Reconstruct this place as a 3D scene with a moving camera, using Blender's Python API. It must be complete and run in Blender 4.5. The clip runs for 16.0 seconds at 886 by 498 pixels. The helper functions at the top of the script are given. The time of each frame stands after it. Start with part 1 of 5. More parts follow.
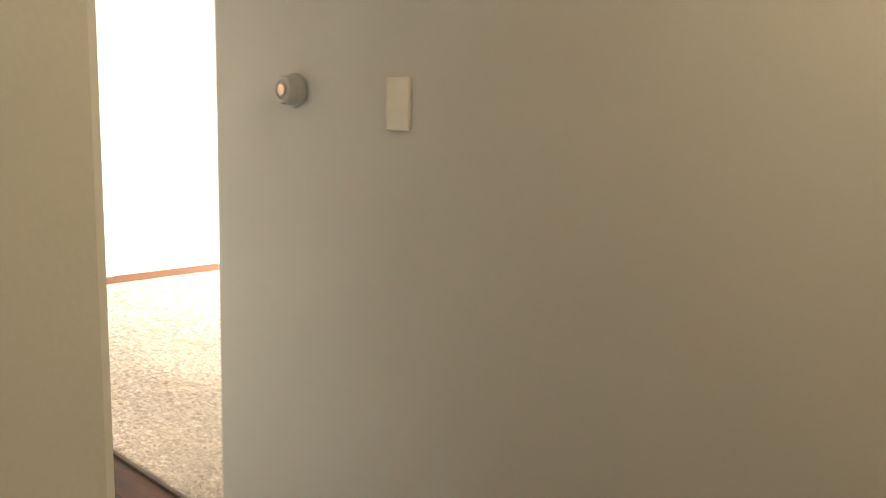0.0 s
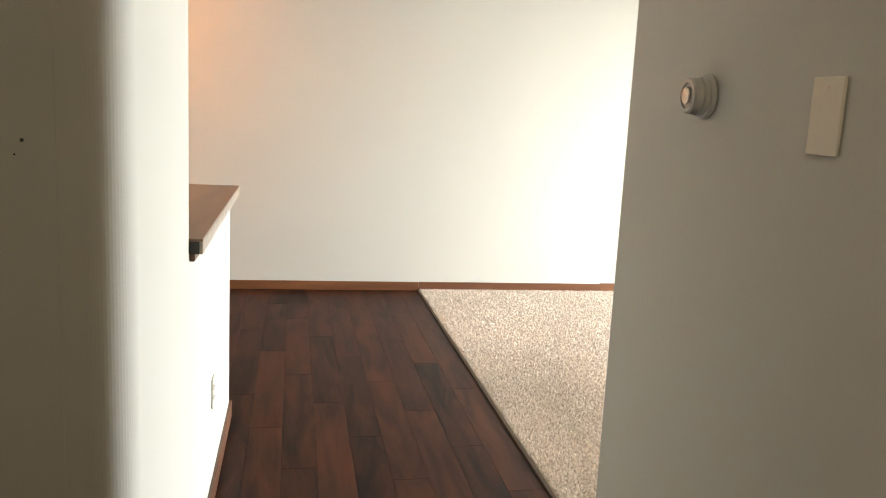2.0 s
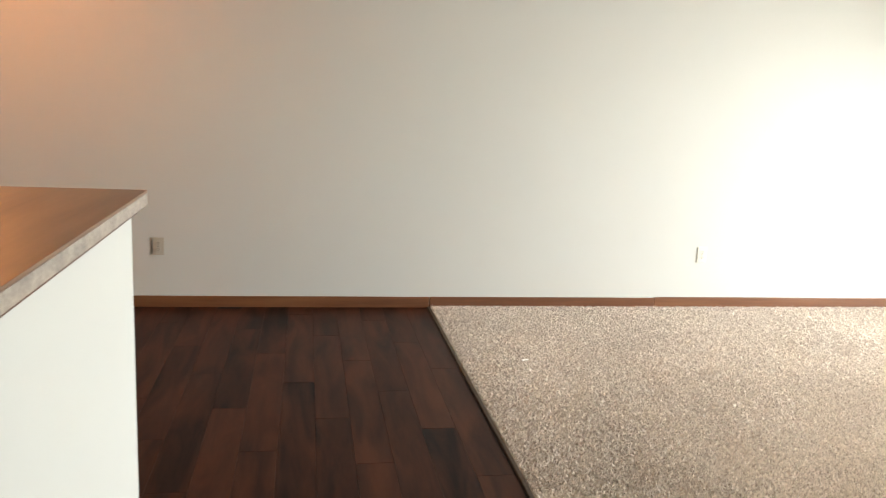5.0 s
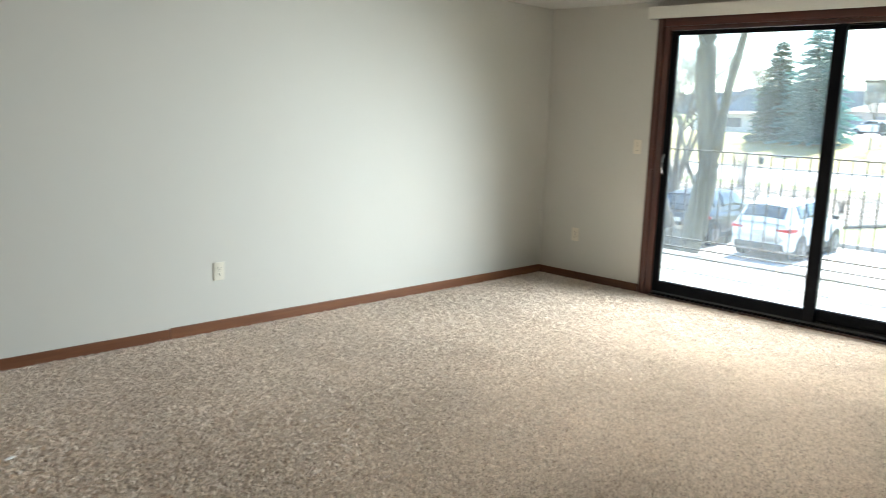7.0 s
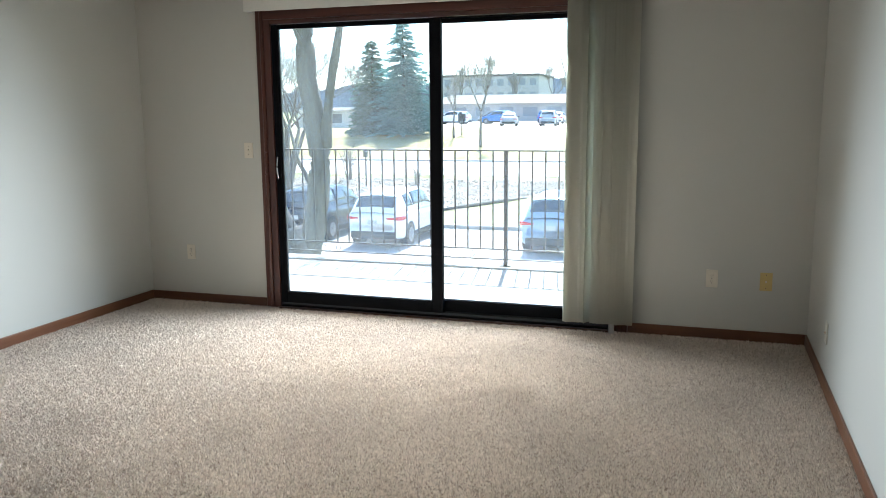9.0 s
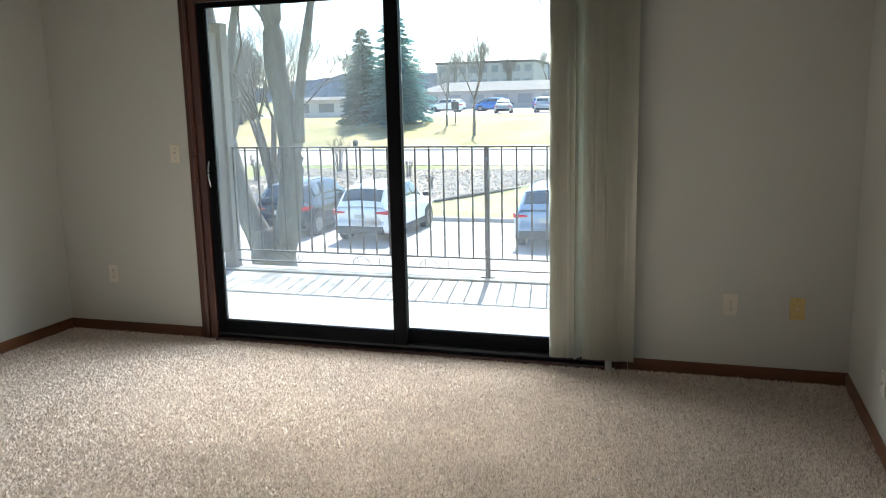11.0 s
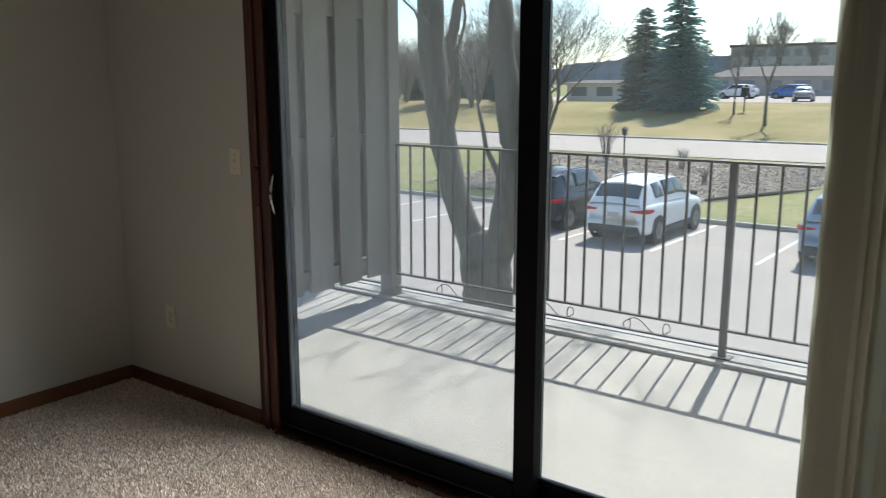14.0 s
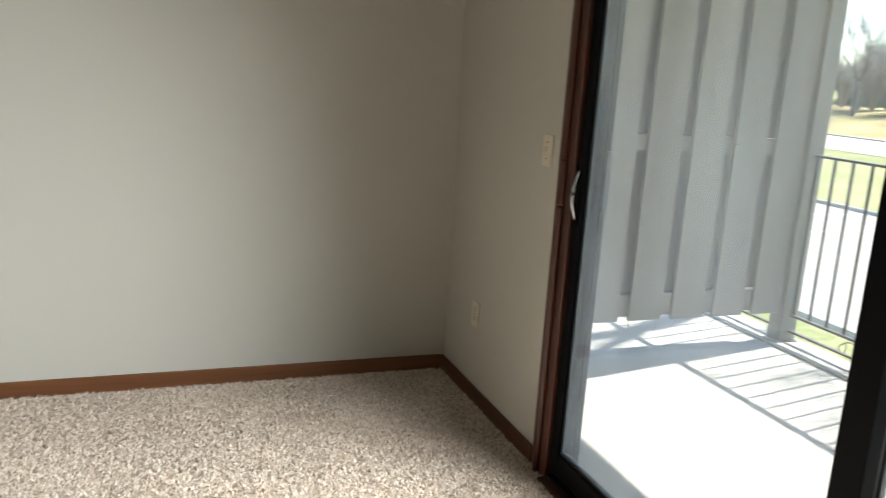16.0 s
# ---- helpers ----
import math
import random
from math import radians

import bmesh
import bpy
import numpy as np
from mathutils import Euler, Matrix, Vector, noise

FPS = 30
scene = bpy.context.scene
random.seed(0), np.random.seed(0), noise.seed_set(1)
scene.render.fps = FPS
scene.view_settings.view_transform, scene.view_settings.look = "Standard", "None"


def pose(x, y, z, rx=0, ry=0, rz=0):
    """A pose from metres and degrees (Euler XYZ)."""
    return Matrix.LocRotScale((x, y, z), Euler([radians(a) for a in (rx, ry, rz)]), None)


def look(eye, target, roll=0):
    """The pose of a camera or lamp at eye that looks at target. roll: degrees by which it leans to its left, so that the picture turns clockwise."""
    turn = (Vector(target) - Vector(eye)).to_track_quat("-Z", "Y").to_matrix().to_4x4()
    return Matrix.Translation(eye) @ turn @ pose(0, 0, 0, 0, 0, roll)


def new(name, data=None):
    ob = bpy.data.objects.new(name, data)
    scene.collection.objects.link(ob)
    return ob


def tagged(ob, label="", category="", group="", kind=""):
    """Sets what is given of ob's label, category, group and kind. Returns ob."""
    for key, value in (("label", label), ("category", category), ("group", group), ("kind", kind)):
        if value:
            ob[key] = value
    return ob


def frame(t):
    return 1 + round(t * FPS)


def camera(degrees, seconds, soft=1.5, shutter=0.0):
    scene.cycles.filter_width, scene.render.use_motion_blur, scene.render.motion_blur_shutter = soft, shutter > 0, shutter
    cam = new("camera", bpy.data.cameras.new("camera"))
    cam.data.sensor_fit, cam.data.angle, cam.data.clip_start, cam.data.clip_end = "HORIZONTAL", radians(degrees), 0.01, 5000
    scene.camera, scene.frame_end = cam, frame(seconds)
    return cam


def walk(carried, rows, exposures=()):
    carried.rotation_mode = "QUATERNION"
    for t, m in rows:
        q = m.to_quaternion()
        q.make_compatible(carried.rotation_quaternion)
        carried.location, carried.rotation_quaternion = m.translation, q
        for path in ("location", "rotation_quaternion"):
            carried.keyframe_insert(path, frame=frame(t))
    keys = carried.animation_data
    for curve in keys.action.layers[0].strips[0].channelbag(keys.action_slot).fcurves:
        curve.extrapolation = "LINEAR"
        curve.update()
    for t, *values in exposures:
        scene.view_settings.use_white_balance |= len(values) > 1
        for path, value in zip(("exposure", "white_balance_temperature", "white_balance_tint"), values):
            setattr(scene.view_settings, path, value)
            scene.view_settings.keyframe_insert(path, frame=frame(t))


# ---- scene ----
cam = camera(57.2, 16.0, soft=0.9, shutter=0.3)
PATH = [
    (0, (-6.672, -6.84, 1.494), (-5.229, -5.49, 1.181), 1.5),
    (0.5, (-6.527, -6.73, 1.502), (-5.376, -5.124, 1.19), 0.4),
    (1, (-6.417, -6.682, 1.504), (-5.613, -4.876, 1.197), 0.7),
    (1.5, (-6.305, -6.678, 1.514), (-5.787, -4.772, 1.203), 1.9),
    (2, (-6.212, -6.639, 1.506), (-5.848, -4.701, 1.171), 2.9),
    (2.5, (-6.153, -6.459, 1.498), (-5.863, -4.509, 1.155), 3.0),
    (3, (-6.134, -6.239, 1.516), (-5.947, -4.271, 1.209), 2.9),
    (3.2, (-6.132, -6.117, 1.508), (-5.979, -4.151, 1.175), 3.7),
    (5.3, (-5.951, -5.113, 1.447), (-5.514, -3.201, 1.053), 2.3),
    (5.5, (-5.918, -5.005, 1.467), (-5.381, -3.12, 1.069), 2.6),
    (6, (-5.844, -4.823, 1.471), (-5.069, -3.02, 1.086), 3.6),
    (6.5, (-5.797, -4.609, 1.463), (-4.703, -2.972, 1.108), 3.1),
    (7, (-5.758, -4.445, 1.436), (-4.355, -3.062, 1.094), 2.1),
    (7.5, (-5.61, -4.339, 1.451), (-4.033, -3.156, 1.111), 1.6),
    (8, (-5.600, -4.215, 1.365), (-3.838, -3.315, 1.066), 1.1),
    (8.5, (-5.487, -4.177, 1.422), (-3.615, -3.546, 1.111), -0.1),
    (11, (-4.34, -4.053, 1.467), (-2.467, -3.45, 1.11), -1.3),
    (11.5, (-3.99, -4.05, 1.504), (-2.145, -3.373, 1.136), -0.1),
    (12, (-3.59, -3.987, 1.491), (-1.769, -3.243, 1.129), -1.4),
    (12.5, (-3.21, -3.902, 1.522), (-1.393, -3.151, 1.156), -2.0),
    (13, (-2.844, -3.898, 1.521), (-1.071, -3.054, 1.142), -1.0),
    (13.5, (-2.551, -3.837, 1.501), (-0.867, -2.832, 1.112), -0.4),
    (14, (-2.251, -3.74, 1.495), (-0.687, -2.556, 1.105), -0.1),
    (14.5, (-1.976, -3.718, 1.509), (-0.549, -2.376, 1.104), 0.7),
    (15, (-1.721, -3.699, 1.485), (-0.489, -2.176, 1.079), 1.4),
    (15.5, (-1.522, -3.583, 1.491), (-0.523, -1.905, 1.062), 2.7),
    (16, (-1.369, -3.542, 1.452), (-0.681, -1.715, 1.017), 3.6),
]
walk(cam, [(t, look(e, g, r)) for t, e, g, r in PATH],
     [(0, 4.6, 6900, 8), (0.7, 4.35, 6900, 8), (1.5, 4.0, 6700, 8), (3, 3.95, 6600, 8), (5.5, 3.2, 6500, 8), (6.5, 2.75, 6200, 5), (7.5, 2.4, 5900, 3), (8.5, 2.3, 5600, 4), (11, 1.85, 5900, 7), (12.5, 1.3, 6100, 8), (14.5, 0.55, 6300, 10), (15.1, 0.65, 6200, 9), (15.5, 1.2, 6200, 5), (16, 1.8, 6600, 8)])

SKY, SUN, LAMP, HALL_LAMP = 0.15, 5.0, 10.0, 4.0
DOOR_DAY, DAY_SPREAD = 37.0, 132
NAILS = [(-6.675, 1.42, 0.0035), (-6.688, 1.395, 0.002)]

# ---------------------------------------------------------------- world, sun, lamps
SUN_DIR = Vector((0.895, 0.16, 1.13)).normalized()
world = bpy.data.worlds.new("sky")
scene.world = world
world.use_nodes = True
wn = world.node_tree.nodes
wn.clear()
w_out = wn.new("ShaderNodeOutputWorld")
w_bg = wn.new("ShaderNodeBackground")
w_sky = wn.new("ShaderNodeTexSky")
w_sky.sky_type = "NISHITA"
w_sky.sun_disc = False
w_sky.sun_elevation = math.asin(SUN_DIR.z)
w_sky.sun_rotation = math.atan2(SUN_DIR.x, SUN_DIR.y)
w_sky.air_density, w_sky.dust_density, w_sky.ozone_density = 1.0, 0.6, 2.0
w_bg.inputs["Strength"].default_value = SKY
world.node_tree.links.new(w_sky.outputs[0], w_bg.inputs["Color"])
world.node_tree.links.new(w_bg.outputs[0], w_out.inputs["Surface"])

sun_data = bpy.data.lights.new("sun", "SUN")
sun_data.energy, sun_data.angle, sun_data.color = SUN, radians(0.53), (1.0, 0.95, 0.87)
sun = new("sun", sun_data)
sun.matrix_world = look(SUN_DIR * 60, (0, 0, 0))


# sky light entering by the balcony door, downwards, as area lamps one above the other in its opening
for k, share in enumerate((0.09, 0.14, 0.20, 0.26, 0.31)):
    day = bpy.data.lights.new("door_daylight", "AREA")
    day.shape, day.size, day.size_y, day.spread = "RECTANGLE", 2.12, 0.36, radians(DAY_SPREAD)
    day.energy, day.color = DOOR_DAY * share, (0.93, 0.97, 1.0)
    zc = 0.32 + 0.385 * k
    new("door_daylight", day).matrix_world = look((-0.10, -2.215, zc), (-1.10, -2.215, zc - 0.45))

# ---------------------------------------------------------------- materials
def links(m):
    return m.node_tree.nodes, m.node_tree.links


def material(name, base, rough=0.6, metal=0.0, spread=0.08, fine=60.0, broad=2.5, bump=0.15, bump_dist=0.002, spec=0.5, per_object=0.0, stretch=(1, 1, 1)):
    """A surface with a broad and a fine variation of its colour and a fine relief, in metres."""
    m = bpy.data.materials.new(name)
    m.use_nodes = True
    n, l = links(m)
    b = n["Principled BSDF"]
    b.inputs["Roughness"].default_value, b.inputs["Metallic"].default_value = rough, metal
    b.inputs["Specular IOR Level"].default_value = spec
    mp = n.new("ShaderNodeMapping")
    mp.inputs["Scale"].default_value = stretch
    geo = n.new("ShaderNodeNewGeometry")
    l.new(geo.outputs["Position"], mp.inputs["Vector"])
    n1, n2 = n.new("ShaderNodeTexNoise"), n.new("ShaderNodeTexNoise")
    n1.inputs["Scale"].default_value, n1.inputs["Detail"].default_value = fine, 3
    n2.inputs["Scale"].default_value, n2.inputs["Detail"].default_value = broad, 3
    for k in (n1, n2):
        l.new(mp.outputs[0], k.inputs["Vector"])
    add = n.new("ShaderNodeMath")
    add.operation = "ADD"
    l.new(n1.outputs[0], add.inputs[0])
    l.new(n2.outputs[0], add.inputs[1])
    last = add.outputs[0]
    if per_object:
        info, mul, add2 = n.new("ShaderNodeObjectInfo"), n.new("ShaderNodeMath"), n.new("ShaderNodeMath")
        mul.operation, add2.operation = "MULTIPLY_ADD", "ADD"
        l.new(info.outputs["Random"], mul.inputs[0])
        mul.inputs[1].default_value, mul.inputs[2].default_value = per_object, -per_object / 2
        l.new(last, add2.inputs[0])
        l.new(mul.outputs[0], add2.inputs[1])
        last = add2.outputs[0]
    ramp = n.new("ShaderNodeMapRange")
    ramp.inputs["From Min"].default_value, ramp.inputs["From Max"].default_value = 0.6, 1.4
    l.new(last, ramp.inputs["Value"])
    mix = n.new("ShaderNodeMix")
    mix.data_type = "RGBA"
    lo = [max(0.0, c * (1 - spread)) for c in base]
    hi = [min(1.0, c * (1 + spread)) for c in base]
    mix.inputs[6].default_value, mix.inputs[7].default_value = (*lo, 1), (*hi, 1)
    l.new(ramp.outputs[0], mix.inputs[0])
    l.new(mix.outputs[2], b.inputs["Base Color"])
    if bump:
        bp = n.new("ShaderNodeBump")
        bp.inputs["Strength"].default_value, bp.inputs["Distance"].default_value = bump, bump_dist
        l.new(n1.outputs[0], bp.inputs["Height"])
        l.new(bp.outputs[0], b.inputs["Normal"])
    return m


def wood_material(name, dark, light, along="y", scale=1.0, rough=0.45, per_object=0.5, spec=0.5, draw=0.07, big_scale=9.0, lo=0.45, hi=1.15, fibre=0.32):
    """Wood grain drawn out along one axis; tone varies from piece to piece."""
    m = bpy.data.materials.new(name)
    m.use_nodes = True
    n, l = links(m)
    b = n["Principled BSDF"]
    b.inputs["Roughness"].default_value = rough
    b.inputs["Specular IOR Level"].default_value = spec
    geo, mp, info = n.new("ShaderNodeNewGeometry"), n.new("ShaderNodeMapping"), n.new("ShaderNodeObjectInfo")
    s = {"x": (draw, 1, 1), "y": (1, draw, 1), "z": (1, 1, draw)}[along]
    mp.inputs["Scale"].default_value = [c * scale for c in s]
    off = n.new("ShaderNodeVectorMath")
    off.operation = "SCALE"
    off.inputs[0].default_value = (3.1, 17.0, 7.0)
    l.new(info.outputs["Random"], off.inputs["Scale"])
    l.new(off.outputs[0], mp.inputs["Location"])
    l.new(geo.outputs["Position"], mp.inputs["Vector"])
    big, grain = n.new("ShaderNodeTexNoise"), n.new("ShaderNodeTexNoise")
    big.inputs["Scale"].default_value, big.inputs["Detail"].default_value, big.inputs["Distortion"].default_value = big_scale, 4, 1.0
    grain.inputs["Scale"].default_value, grain.inputs["Detail"].default_value = 70, 6
    for k in (big, grain):
        l.new(mp.outputs[0], k.inputs["Vector"])
    a = n.new("ShaderNodeMath")
    a.operation = "MULTIPLY_ADD"
    a.inputs[1].default_value = fibre
    l.new(grain.outputs[0], a.inputs[0])
    l.new(big.outputs[0], a.inputs[2])
    c = n.new("ShaderNodeMath")
    c.operation = "MULTIPLY_ADD"
    c.inputs[1].default_value = 0.35 * per_object
    l.new(info.outputs["Random"], c.inputs[0])
    l.new(a.outputs[0], c.inputs[2])
    r = n.new("ShaderNodeMapRange")
    r.inputs["From Min"].default_value, r.inputs["From Max"].default_value = lo, hi
    l.new(c.outputs[0], r.inputs["Value"])
    mix = n.new("ShaderNodeMix")
    mix.data_type = "RGBA"
    mix.inputs[6].default_value, mix.inputs[7].default_value = (*dark, 1), (*light, 1)
    l.new(r.outputs[0], mix.inputs[0])
    l.new(mix.outputs[2], b.inputs["Base Color"])
    bp = n.new("ShaderNodeBump")
    bp.inputs["Strength"].default_value, bp.inputs["Distance"].default_value = 0.25, 0.0015
    l.new(a.outputs[0], bp.inputs["Height"])
    l.new(bp.outputs[0], b.inputs["Normal"])
    return m


def glass_material(name, tint=(0.93, 0.96, 0.95), film=0.0):
    m = bpy.data.materials.new(name)
    m.use_nodes = True
    n, l = links(m)
    n.remove(n["Principled BSDF"])
    tr, gl, mx = n.new("ShaderNodeBsdfTransparent"), n.new("ShaderNodeBsdfGlossy"), n.new("ShaderNodeMixShader")
    lw, pw, ma = n.new("ShaderNodeLayerWeight"), n.new("ShaderNodeMath"), n.new("ShaderNodeMath")
    tr.inputs["Color"].default_value = (*tint, 1)
    gl.inputs["Roughness"].default_value = 0.0
    lw.inputs["Blend"].default_value = 0.5
    pw.operation, ma.operation = "POWER", "MULTIPLY_ADD"
    pw.inputs[1].default_value = 4.0
    ma.inputs[1].default_value, ma.inputs[2].default_value = 0.7, 0.03
    l.new(lw.outputs["Facing"], pw.inputs[0])
    l.new(pw.outputs[0], ma.inputs[0])
    l.new(ma.outputs[0], mx.inputs[0])
    l.new(tr.outputs[0], mx.inputs[1])
    l.new(gl.outputs[0], mx.inputs[2])
    top = mx.outputs[0]
    # film: dust and veiling glare laid over the pane as a pale translucent layer
    if film:
        df, mf = n.new("ShaderNodeBsdfTranslucent"), n.new("ShaderNodeMixShader")
        df.inputs["Color"].default_value = (0.88, 0.90, 0.89, 1)
        geo, mp, nz, mr = n.new("ShaderNodeNewGeometry"), n.new("ShaderNodeMapping"), n.new("ShaderNodeTexNoise"), n.new("ShaderNodeMapRange")
        mp.inputs["Scale"].default_value = (1.0, 2.2, 0.8)
        nz.inputs["Scale"].default_value, nz.inputs["Detail"].default_value = 1.6, 5
        mr.inputs["From Min"].default_value, mr.inputs["From Max"].default_value = 0.3, 0.7
        mr.inputs["To Min"].default_value, mr.inputs["To Max"].default_value = film * 0.55, film * 1.45
        l.new(geo.outputs["Position"], mp.inputs["Vector"])
        l.new(mp.outputs[0], nz.inputs["Vector"])
        l.new(nz.outputs[0], mr.inputs["Value"])
        l.new(mr.outputs[0], mf.inputs[0])
        l.new(top, mf.inputs[1])
        l.new(df.outputs[0], mf.inputs[2])
        top = mf.outputs[0]
    l.new(top, n["Material Output"].inputs["Surface"])
    return m


PAINT = material("wall_paint", (0.485, 0.470, 0.420), 0.7, spread=0.025, fine=260, broad=1.3, bump=0.12, bump_dist=0.001, spec=0.3)
CEIL = material("ceiling_texture", (0.60, 0.59, 0.55), 0.9, spread=0.05, fine=140, broad=2, bump=0.6, bump_dist=0.004, spec=0.2)
CARPET = material("carpet_backing", (0.36, 0.29, 0.23), 0.95, spread=0.40, fine=85, broad=5, bump=1.0, bump_dist=0.012, spec=0.1)


def tuft_material():
    """Cut pile yarns, most of them beige and some brown, over broad trodden patches."""
    m = material("carpet_tuft", (0.785, 0.695, 0.60), 0.95, spread=0.20, fine=48, broad=1.0, bump=0, spec=0.1)
    n, l = links(m)
    b = n["Principled BSDF"]
    src = b.inputs["Base Color"].links[0].from_socket
    geo, ramp, mul = n.new("ShaderNodeNewGeometry"), n.new("ShaderNodeValToRGB"), n.new("ShaderNodeMix")
    e = ramp.color_ramp.elements
    e[0].position, e[0].color = 0.0, (0.55, 0.50, 0.45, 1)
    e[1].position, e[1].color = 1.0, (1.10, 1.10, 1.09, 1)
    k = e.new(0.28)
    k.color = (0.86, 0.84, 0.82, 1)
    mul.data_type, mul.blend_type = "RGBA", "MULTIPLY"
    mul.inputs[0].default_value = 1.0
    l.new(geo.outputs["Random Per Island"], ramp.inputs[0])
    l.new(src, mul.inputs[6])
    l.new(ramp.outputs[0], mul.inputs[7])
    l.new(mul.outputs[2], b.inputs["Base Color"])
    return m


TUFT = tuft_material()
VINYL = wood_material("vinyl_plank", (0.0045, 0.0014, 0.0009), (0.058, 0.0190, 0.0092), "y", 1.0, 0.45, 0.42, 0.10, 0.16, 9.0, 0.42, 0.86, 0.16)
SUBFLOOR = material("plank_joint", (0.012, 0.007, 0.005), 0.7, spread=0.1)
EDGE = material("brown_carpet_edge_shadow", (0.07, 0.045, 0.028), 0.8, spread=0.4, fine=90, broad=10)
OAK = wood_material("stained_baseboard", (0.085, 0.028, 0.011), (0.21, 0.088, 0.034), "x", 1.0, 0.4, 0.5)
# grain along y, in a tone about a third darker than stained_baseboard
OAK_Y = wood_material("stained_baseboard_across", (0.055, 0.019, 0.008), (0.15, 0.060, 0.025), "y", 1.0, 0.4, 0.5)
MAHOG = wood_material("red_brown_casing", (0.030, 0.008, 0.005), (0.105, 0.030, 0.015), "z", 1.0, 0.35, 0.4)
MAHOG_Y = wood_material("red_brown_casing_across", (0.030, 0.008, 0.005), (0.105, 0.030, 0.015), "y", 1.0, 0.35, 0.4)
SILL = wood_material("dark_sill", (0.030, 0.011, 0.008), (0.095, 0.032, 0.019), "y", 1.0, 0.4, 0.4)
BRONZE = material("dark_bronze_frame", (0.004, 0.004, 0.005), 0.5, 0.0, spread=0.2, fine=200, broad=5, bump=0.03, spec=0.05)
ALU = material("worn_grey_seal", (0.07, 0.075, 0.08), 0.45, 0.4, spread=0.1)
BEAD = material("weathered_aluminium_bead", (0.20, 0.20, 0.20), 0.5, 0.2, spread=0.15, fine=120, broad=4, bump=0.05)
CHROME = material("chrome", (0.45, 0.45, 0.46), 0.22, 1.0, spread=0.03, bump=0.0)
PLATE = material("ivory_plate", (0.60, 0.56, 0.46), 0.4, spread=0.03, bump=0.02)
PLATE_P = material("painted_over_plate", (0.62, 0.56, 0.45), 0.5, spread=0.04, bump=0.03)
PLATE_Y = material("yellowed_plate", (0.58, 0.42, 0.16), 0.4, spread=0.04, bump=0.02)
PLATE_G = material("almond_plate", (0.38, 0.34, 0.27), 0.45, spread=0.03, bump=0.02)
SLOT = material("dark_slot", (0.02, 0.018, 0.015), 0.6, spread=0.05, bump=0)
PLASTIC = material("grey_white_plastic", (0.44, 0.43, 0.405), 0.35, spread=0.04, bump=0.03)
BRASS = material("brushed_brass_dial", (0.66, 0.56, 0.46), 0.30, 0.8, spread=0.1, fine=300)
COUNTER = wood_material("brown_laminate", (0.12, 0.066, 0.036), (0.29, 0.165, 0.092), "y", 0.8, 0.35, 0.3)
COUNTER_EDGE = material("speckled_laminate_edge", (0.30, 0.25, 0.20), 0.4, spread=0.5, fine=120, broad=18, bump=0.05)


def slat_material():
    m = material("vinyl_blind_slat", (0.50, 0.475, 0.40), 0.5, spread=0.05, fine=12, broad=3, bump=0.25, bump_dist=0.003, stretch=(60, 60, 0.3))
    n, l = links(m)
    b = n["Principled BSDF"]
    tl, mx = n.new("ShaderNodeBsdfTranslucent"), n.new("ShaderNodeMixShader")
    tl.inputs["Color"].default_value = (0.84, 0.84, 0.73, 1)
    mx.inputs[0].default_value = 0.44
    l.new(b.outputs[0], mx.inputs[1])
    l.new(tl.outputs[0], mx.inputs[2])
    l.new(mx.outputs[0], n["Material Output"].inputs["Surface"])
    return m


BLIND = slat_material()
VALANCE = material("white_valance", (0.60, 0.58, 0.52), 0.55, spread=0.04, bump=0.05)
GLASS_MAT = glass_material("door_glass_hazy", film=0.058)
GLASS_SCREEN = glass_material("door_glass_dusty_hazy", (0.88, 0.91, 0.91), film=0.085)
SMOKED = material("car_glass", (0.03, 0.04, 0.05), 0.06, 0.0, spread=0.1, bump=0, spec=0.8)
CONCRETE = material("balcony_concrete", (0.40, 0.375, 0.345), 0.85, spread=0.13, fine=45, broad=1.8, bump=0.3, bump_dist=0.003)
IRON = material("painted_iron", (0.075, 0.060, 0.050), 0.5, 0.3, spread=0.25, fine=90, broad=6, bump=0.1)
FENCE_F = material("weathered_grey_brown_board", (0.245, 0.225, 0.195), 0.85, spread=0.18, fine=30, broad=3, bump=0.4, bump_dist=0.002, per_object=0.3, stretch=(3, 3, 0.3))
ASPHALT = material("old_pale_asphalt", (0.335, 0.295, 0.265), 0.9, spread=0.12, fine=25, broad=0.3, bump=0.3, bump_dist=0.004)
ROAD = material("pale_road", (0.385, 0.33, 0.29), 0.9, spread=0.1, fine=8, broad=0.2, bump=0.1)
KERB = material("kerb_concrete", (0.40, 0.385, 0.36), 0.85, spread=0.12, fine=20, broad=1)
LINE = material("worn_road_paint", (0.62, 0.62, 0.60), 0.7, spread=0.2, fine=18, broad=2)
BARK = material("grey_bark", (0.145, 0.125, 0.105), 0.95, spread=0.4, fine=16, broad=3, bump=1.0, bump_dist=0.02, stretch=(1, 1, 0.25))
TWIG = material("bare_twig", (0.20, 0.175, 0.155), 0.9, spread=0.25, fine=5, broad=1, bump=0)

STALK = material("bleached_stalk", (0.47, 0.40, 0.32), 0.95, spread=0.3, fine=4, broad=0.6, bump=0)
# paler than bare_twig to offset backlight and carry distance haze in the colour
TWIG_PALE = material("pale_hazed_twig", (0.31, 0.285, 0.25), 0.9, spread=0.25, fine=5, broad=1, bump=0)


